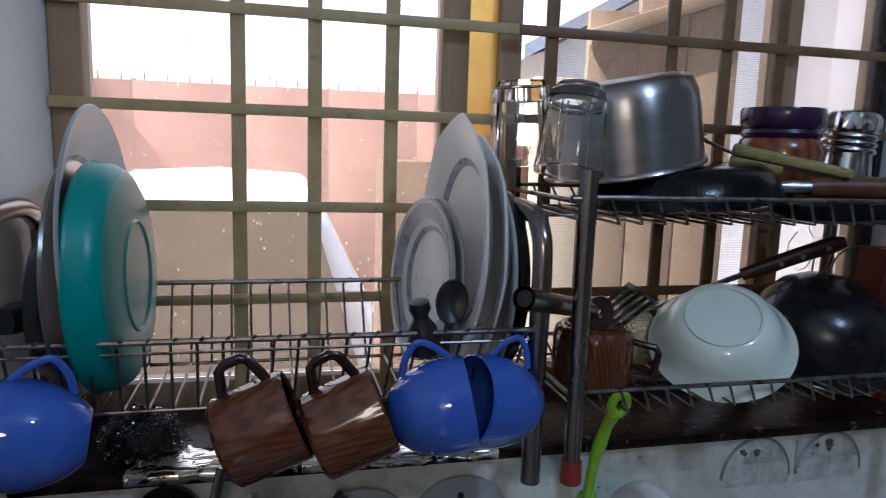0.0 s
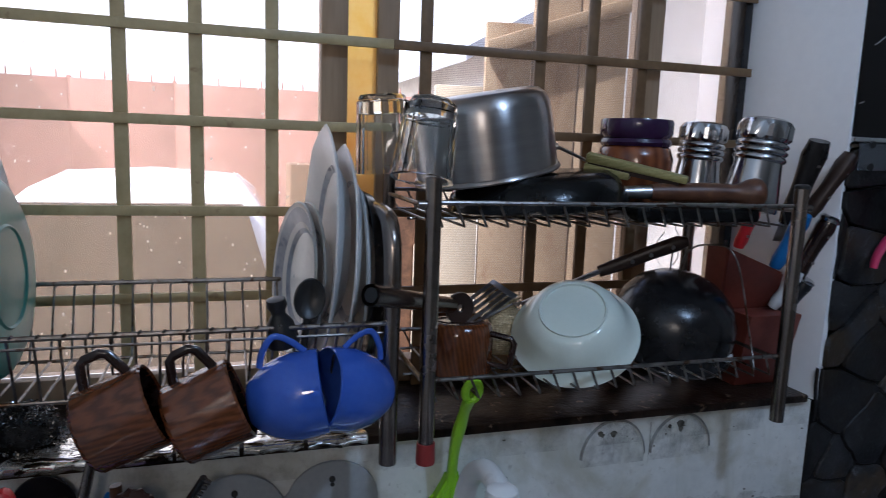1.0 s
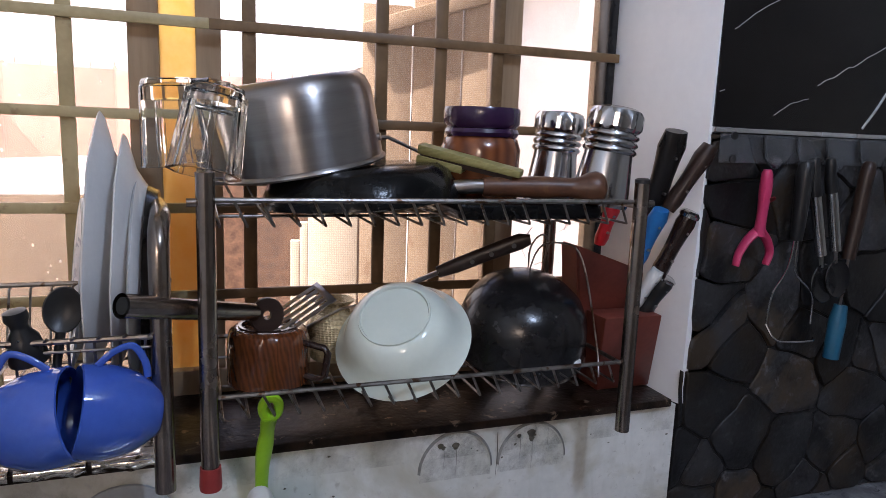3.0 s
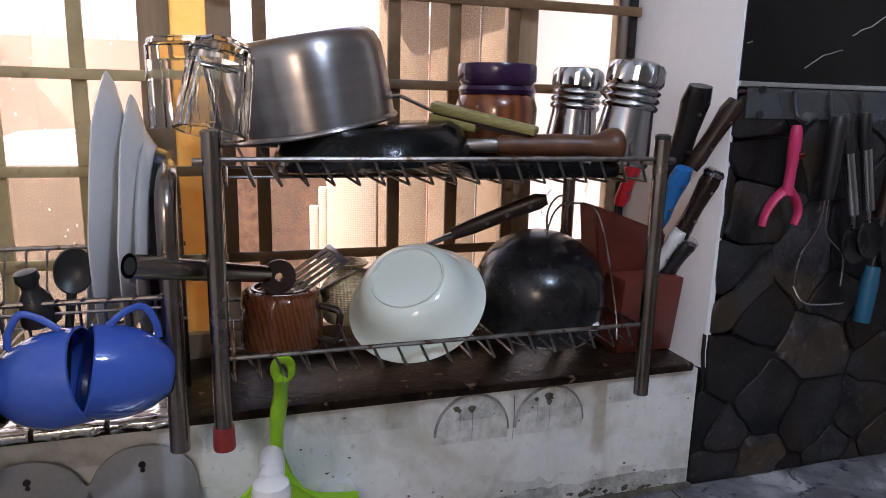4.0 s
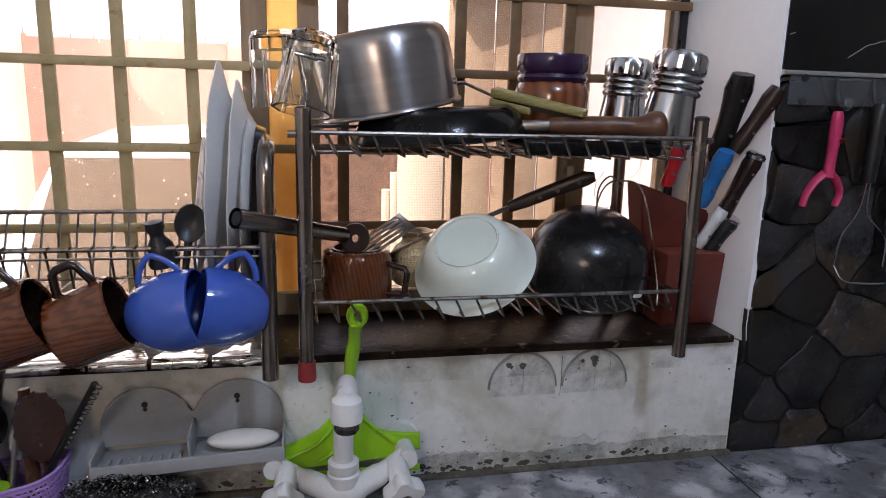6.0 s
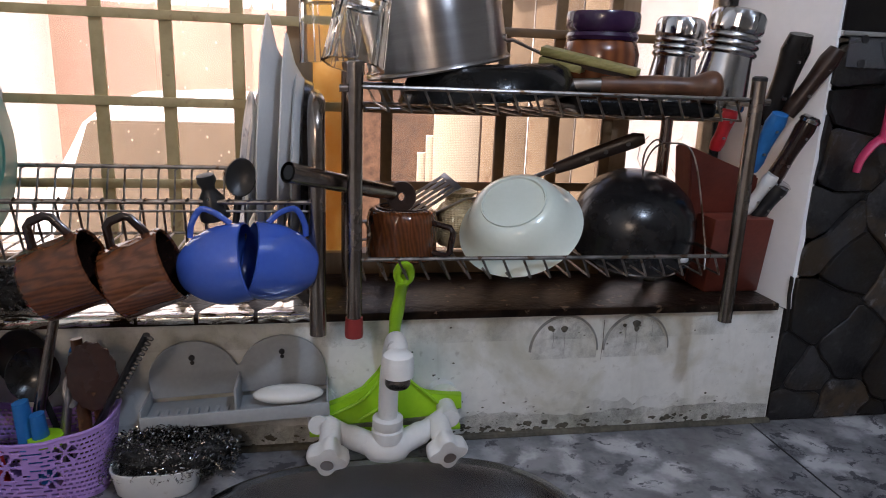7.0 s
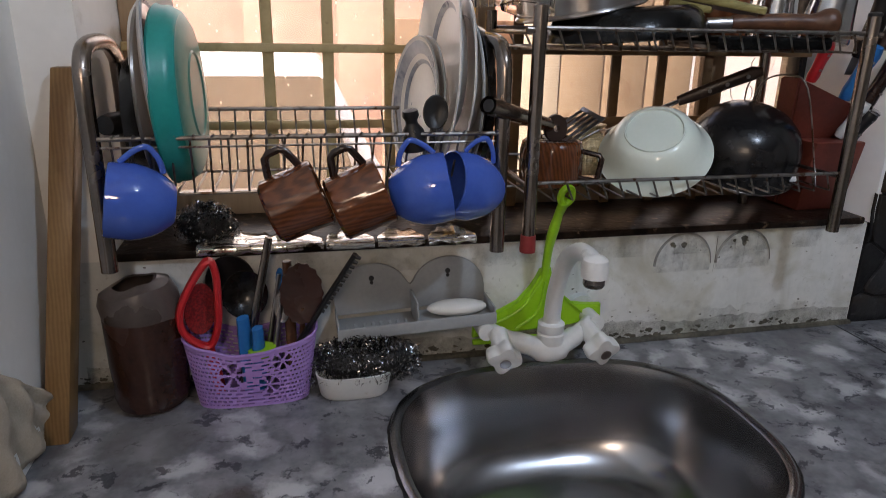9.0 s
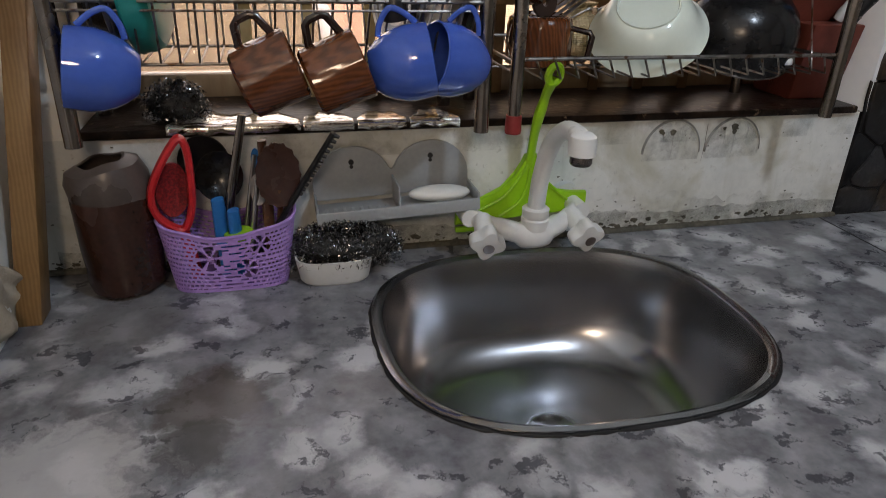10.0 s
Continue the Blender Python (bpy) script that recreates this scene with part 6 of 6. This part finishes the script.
# ---- the stone-clad wall with hanging utensils ----
hook = thing("hook_rail", (1.03, WY - 0.010, 1.474), "clear plastic hook rail on the stone wall", "hook rail")
HX = [1.032, 1.092, 1.147, 1.212, 1.275, 1.34]
part("plate", box((-0.072, 0.0, -0.022), (0.34, 0.0025, 0.018), 0.001), "clear_plastic", hook)
for z in (0.0155, -0.0165):
    part("screw_hole", tube([(-0.049, -0.0012, z), (-0.049, 0.001, z)], 0.0055, 14), "black_plastic", hook, "dark screw hole")
for x in HX:
    bm = tube(smooth_path([(x - 1.03, -0.003, 0.016), (x - 1.03, -0.006, -0.004), (x - 1.03, -0.014, -0.020), (x - 1.03, -0.026, -0.024), (x - 1.03, -0.030, -0.012)], 4), [0.014, 0.0138, 0.0135, 0.013, 0.0125, 0.0115, 0.0105, 0.0095, 0.0085, 0.0078, 0.007, 0.0065, 0.006, 0.006, 0.006, 0.006, 0.005], 10, flat=0.22)
    part("hook", bm, "clear_plastic", hook)
def hung_tool(name, x, label, z0=1.445):
    return thing(name, (x, WY - 0.034, z0), label, name.replace("_", " "), "utensils on the hook rail")
pk = hung_tool("pink_peeler", 1.022, "bright pink plastic peeler hanging on the hook rail")
part("handle", tube(smooth_path([(0, 0, 0.0), (0.0, 0, -0.030), (-0.001, 0, -0.060), (-0.003, 0, -0.092)], 4), [0.009, 0.0125, 0.0140, 0.0145, 0.0145, 0.014, 0.0132, 0.0125, 0.012, 0.012, 0.0125, 0.0135, 0.0145], 14, flat=0.6), "pink", pk)
part("slot", tube([(0.004, -0.0085, -0.040), (0.004, -0.0095, -0.041)], 0.006, 14), "dull_red", pk, "dark hanging hole")
part("prong", tube(smooth_path([(-0.004, 0, -0.085), (-0.020, 0, -0.096), (-0.034, 0, -0.116), (-0.038, 0, -0.134)], 4), [0.0105, 0.010, 0.0095, 0.009, 0.0085, 0.008, 0.0078, 0.0075, 0.0072, 0.007, 0.0068, 0.0066, 0.006], 10, flat=0.6), "pink", pk)
part("prong", tube(smooth_path([(-0.002, 0, -0.085), (0.012, 0, -0.098), (0.020, 0, -0.116), (0.015, 0, -0.134)], 4), [0.0105, 0.010, 0.0095, 0.009, 0.0085, 0.008, 0.0078, 0.0075, 0.0072, 0.007, 0.0068, 0.0066, 0.006], 10, flat=0.6), "pink", pk)
ms = hung_tool("potato_masher", 1.089, "wire potato masher with a black grip on the hook rail")
part("grip", tube(smooth_path([(0.002, 0, 0.012), (0.001, 0, -0.03), (0.0, 0, -0.10)], 4), [0.008, 0.011, 0.012, 0.0115, 0.011, 0.0105, 0.010, 0.009, 0.008], 12), "black_plastic", ms)
part("wire", tube(smooth_path([(-0.003, 0, -0.098), (-0.010, 0, -0.140), (-0.030, 0, -0.172), (-0.036, 0, -0.195), (-0.038, 0, -0.222)], 4), 0.0016, 8), "chrome", ms)
part("wire", tube(smooth_path([(0.003, 0, -0.098), (0.005, 0, -0.145), (0.030, 0, -0.168), (0.045, 0, -0.185), (0.047, 0, -0.226)], 4), 0.0016, 8), "chrome", ms)
part("mashing_plate", tube(smooth_path([(-0.038, 0, -0.222), (-0.030, -0.012, -0.242), (0.0, -0.016, -0.246), (0.040, -0.012, -0.248), (0.056, 0.0, -0.249)], 4), 0.0018, 8), "chrome", ms)
for x, dz, dx, nm in ((1.115, -0.036, 0.025, "steel_skimmer"), (1.1455, -0.030, 0.022, "steel_spoon")):
    u = hung_tool(nm, x, "long steel-handled kitchen tool hanging on the hook rail")
    part("loop", tube(smooth_path([(-0.010, 0.0, 0.018), (-0.006, 0, -0.010), (0, 0, dz)], 4), [0.006, 0.0075, 0.008, 0.008, 0.0085, 0.0088, 0.009, 0.009, 0.009], 12), "black_plastic", u)
    part("handle", tube([(0, 0, dz), (dx * 0.5, 0, dz - 0.043), (dx, 0, dz - 0.086)], 0.0080, 16), "chrome", u)
    part("shank", tube([(dx, 0, dz - 0.086), (dx * 1.15, 0, dz - 0.105)], 0.003, 8), "steel", u)
    part("bowl", oval((dx * 1.3, -0.004, dz - 0.128), (0, -1, 0.1), 0.024, 1.2, 0.001), "pan_black", u)
bt = hung_tool("bottle_brush", 1.209, "bottle brush with a blue plastic end on the hook rail")
part("handle", tube(smooth_path([(0.004, 0, 0.015), (0, 0, -0.010), (-0.006, 0, -0.065), (-0.014, 0, -0.130)], 4), [0.006, 0.009, 0.010, 0.0105, 0.0105, 0.0105, 0.0105, 0.0105, 0.0105, 0.0105, 0.010, 0.010, 0.0095], 12), "handle_dark", bt)
part("stem", tube([(-0.014, 0, -0.130), (-0.018, 0, -0.203)], 0.0022, 8), "steel", bt)
part("blue_grip", tube([(-0.016, 0, -0.200), (-0.019, 0, -0.225), (-0.023, 0, -0.283)], [0.0095, 0.0125, 0.0115], 14), "dull_blue", bt)

clad = thing("stone_cladding", (0, WY, 0), "dark irregular fieldstone cladding with black joints", "stone cladding", "", "structure")
part("bedding", box((0.950, 0.0, CT), (2.4, 0.02, 1.493)), "grout", clad)
part("upper_tiles", box((0.950, -0.004, 1.5005), (2.4, 0.02, 2.1), 0.001), "black_tile", clad, "polished black tile with white veins")
part("trim_strip", box((0.950, -0.008, 1.4935), (2.4, 0.0, 1.5000), 0.001), "trim", clad, "silver metal trim strip")
for pts, r in (([(0.968, 1.633), (1.02, 1.665), (1.077, 1.694), (1.15, 1.742)], 0.0007), ([(1.051, 1.521), (1.080, 1.537), (1.112, 1.547)], 0.0006), ([(1.126, 1.565), (1.174, 1.589), (1.227, 1.615), (1.32, 1.668)], 0.0008), ([(0.953, 1.547), (0.961, 1.551)], 0.0006), ([(1.224, 1.507), (1.244, 1.533), (1.29, 1.60)], 0.0020)):
    way = smooth_path([(x, -0.0043, z) for x, z in pts], 6)
    way = [p + Vector((0, 0, 0.004 * noise.noise(Vector((p.x * 60, p.z * 40, 0))))) for p in way]
    part("vein", tube(way, r, 6), "vein", clad)


def stones():
    """Irregular stones: a jittered grid's cells, shrunk for the joints."""
    rnd = random.Random(11)
    nx, nz, dx, dz = 18, 9, 0.078, 0.078
    x0, z0 = 0.90, CT - 0.05
    seeds = [(x0 + (i + 0.5 * (j % 2) + rnd.uniform(-0.62, 0.62)) * dx, z0 + (j + rnd.uniform(-0.5, 0.5)) * dz * 0.98) for j in range(-1, nz + 1) for i in range(-1, nx + 2)]
    seeds = [s for s in seeds if rnd.random() > 0.34]
    for sx, sz in seeds:
        poly_left = 0.936 + (0.011 if sz > 1.11 else 0)
        poly = [Vector(p) for p in ((0.936 + (0.011 if sz > 1.11 else 0), CT + 0.002), (2.39, CT + 0.002), (2.39, 1.491), (0.936 + (0.011 if sz > 1.11 else 0), 1.491))]
        for ox, oz in seeds:
            d = Vector((ox - sx, oz - sz))
            if (ox, oz) == (sx, sz) or d.length > 0.45:
                continue
            m = Vector((sx + ox, sz + oz)) / 2 - d.normalized() * 0.0020
            out = []
            for p, q in zip(poly, poly[1:] + poly[:1]):
                a, b = (p - m).dot(d), (q - m).dot(d)
                if a <= 0:
                    out.append(p)
                if a * b < 0:
                    out.append(p + (q - p) * (a / (a - b)))
            poly = out
            if len(poly) < 3:
                break
        if len(poly) < 3:
            continue
        c = sum(poly, Vector((0, 0))) / len(poly)
        # round the corners a little
        ring = []
        for i, p in enumerate(poly):
            a, b = poly[i - 1], poly[(i + 1) % len(poly)]
            ring += [p.lerp(a, 0.09), p.lerp(b, 0.09)]
        fine = []
        for p, q in zip(ring, ring[1:] + ring[:1]):
            fine += [p.lerp(q, k / 3) for k in range(3)] if (q - p).length > 0.02 else [p]
        ring = [p + 0.010 * Vector((noise.noise(Vector((p.x * 22, p.y * 22, 1.0))), noise.noise(Vector((p.x * 22, p.y * 22, 8.0))))) for p in fine]
        ring = [Vector((min(2.388, max(poly_left, p.x)), min(1.490, max(CT + 0.002, p.y)))) for p in ring]
        h = rnd.uniform(0.003, 0.008)
        tilt = (rnd.uniform(-0.03, 0.03), rnd.uniform(-0.03, 0.03))
        bm = bmesh.new()
        low = [bm.verts.new((p.x, 0.0, p.y)) for p in ring]
        mid = [bm.verts.new((p.x, -h * 0.7, p.y)) for p in ring]
        up = [bm.verts.new((c.x + (p.x - c.x) * 0.965, -h - tilt[0] * (p.x - c.x) - tilt[1] * (p.y - c.y), c.y + (p.y - c.y) * 0.965)) for p in ring]
        for a, b in ((low, mid), (mid, up)):
            for i in range(len(ring)):
                j = (i + 1) % len(ring)
                bm.faces.new((a[i], a[j], b[j], b[i]))
        bm.faces.new(up)
        part("stone", bm, "stone", clad, "", 50)


stones()

# added holders, out of view, for the two lamps whose light falls on the worktop
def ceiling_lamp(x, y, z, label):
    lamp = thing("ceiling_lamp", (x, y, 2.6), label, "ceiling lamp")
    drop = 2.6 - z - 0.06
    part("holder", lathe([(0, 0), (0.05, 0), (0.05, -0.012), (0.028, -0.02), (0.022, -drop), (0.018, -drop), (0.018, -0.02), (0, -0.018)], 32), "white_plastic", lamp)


ceiling_lamp(0.70, -0.42, 2.40, "white ceiling lamp holder with a bare cool bulb")
ceiling_lamp(-0.16, -0.85, 1.80, "white pendant lamp holder added out of view for the warm light")
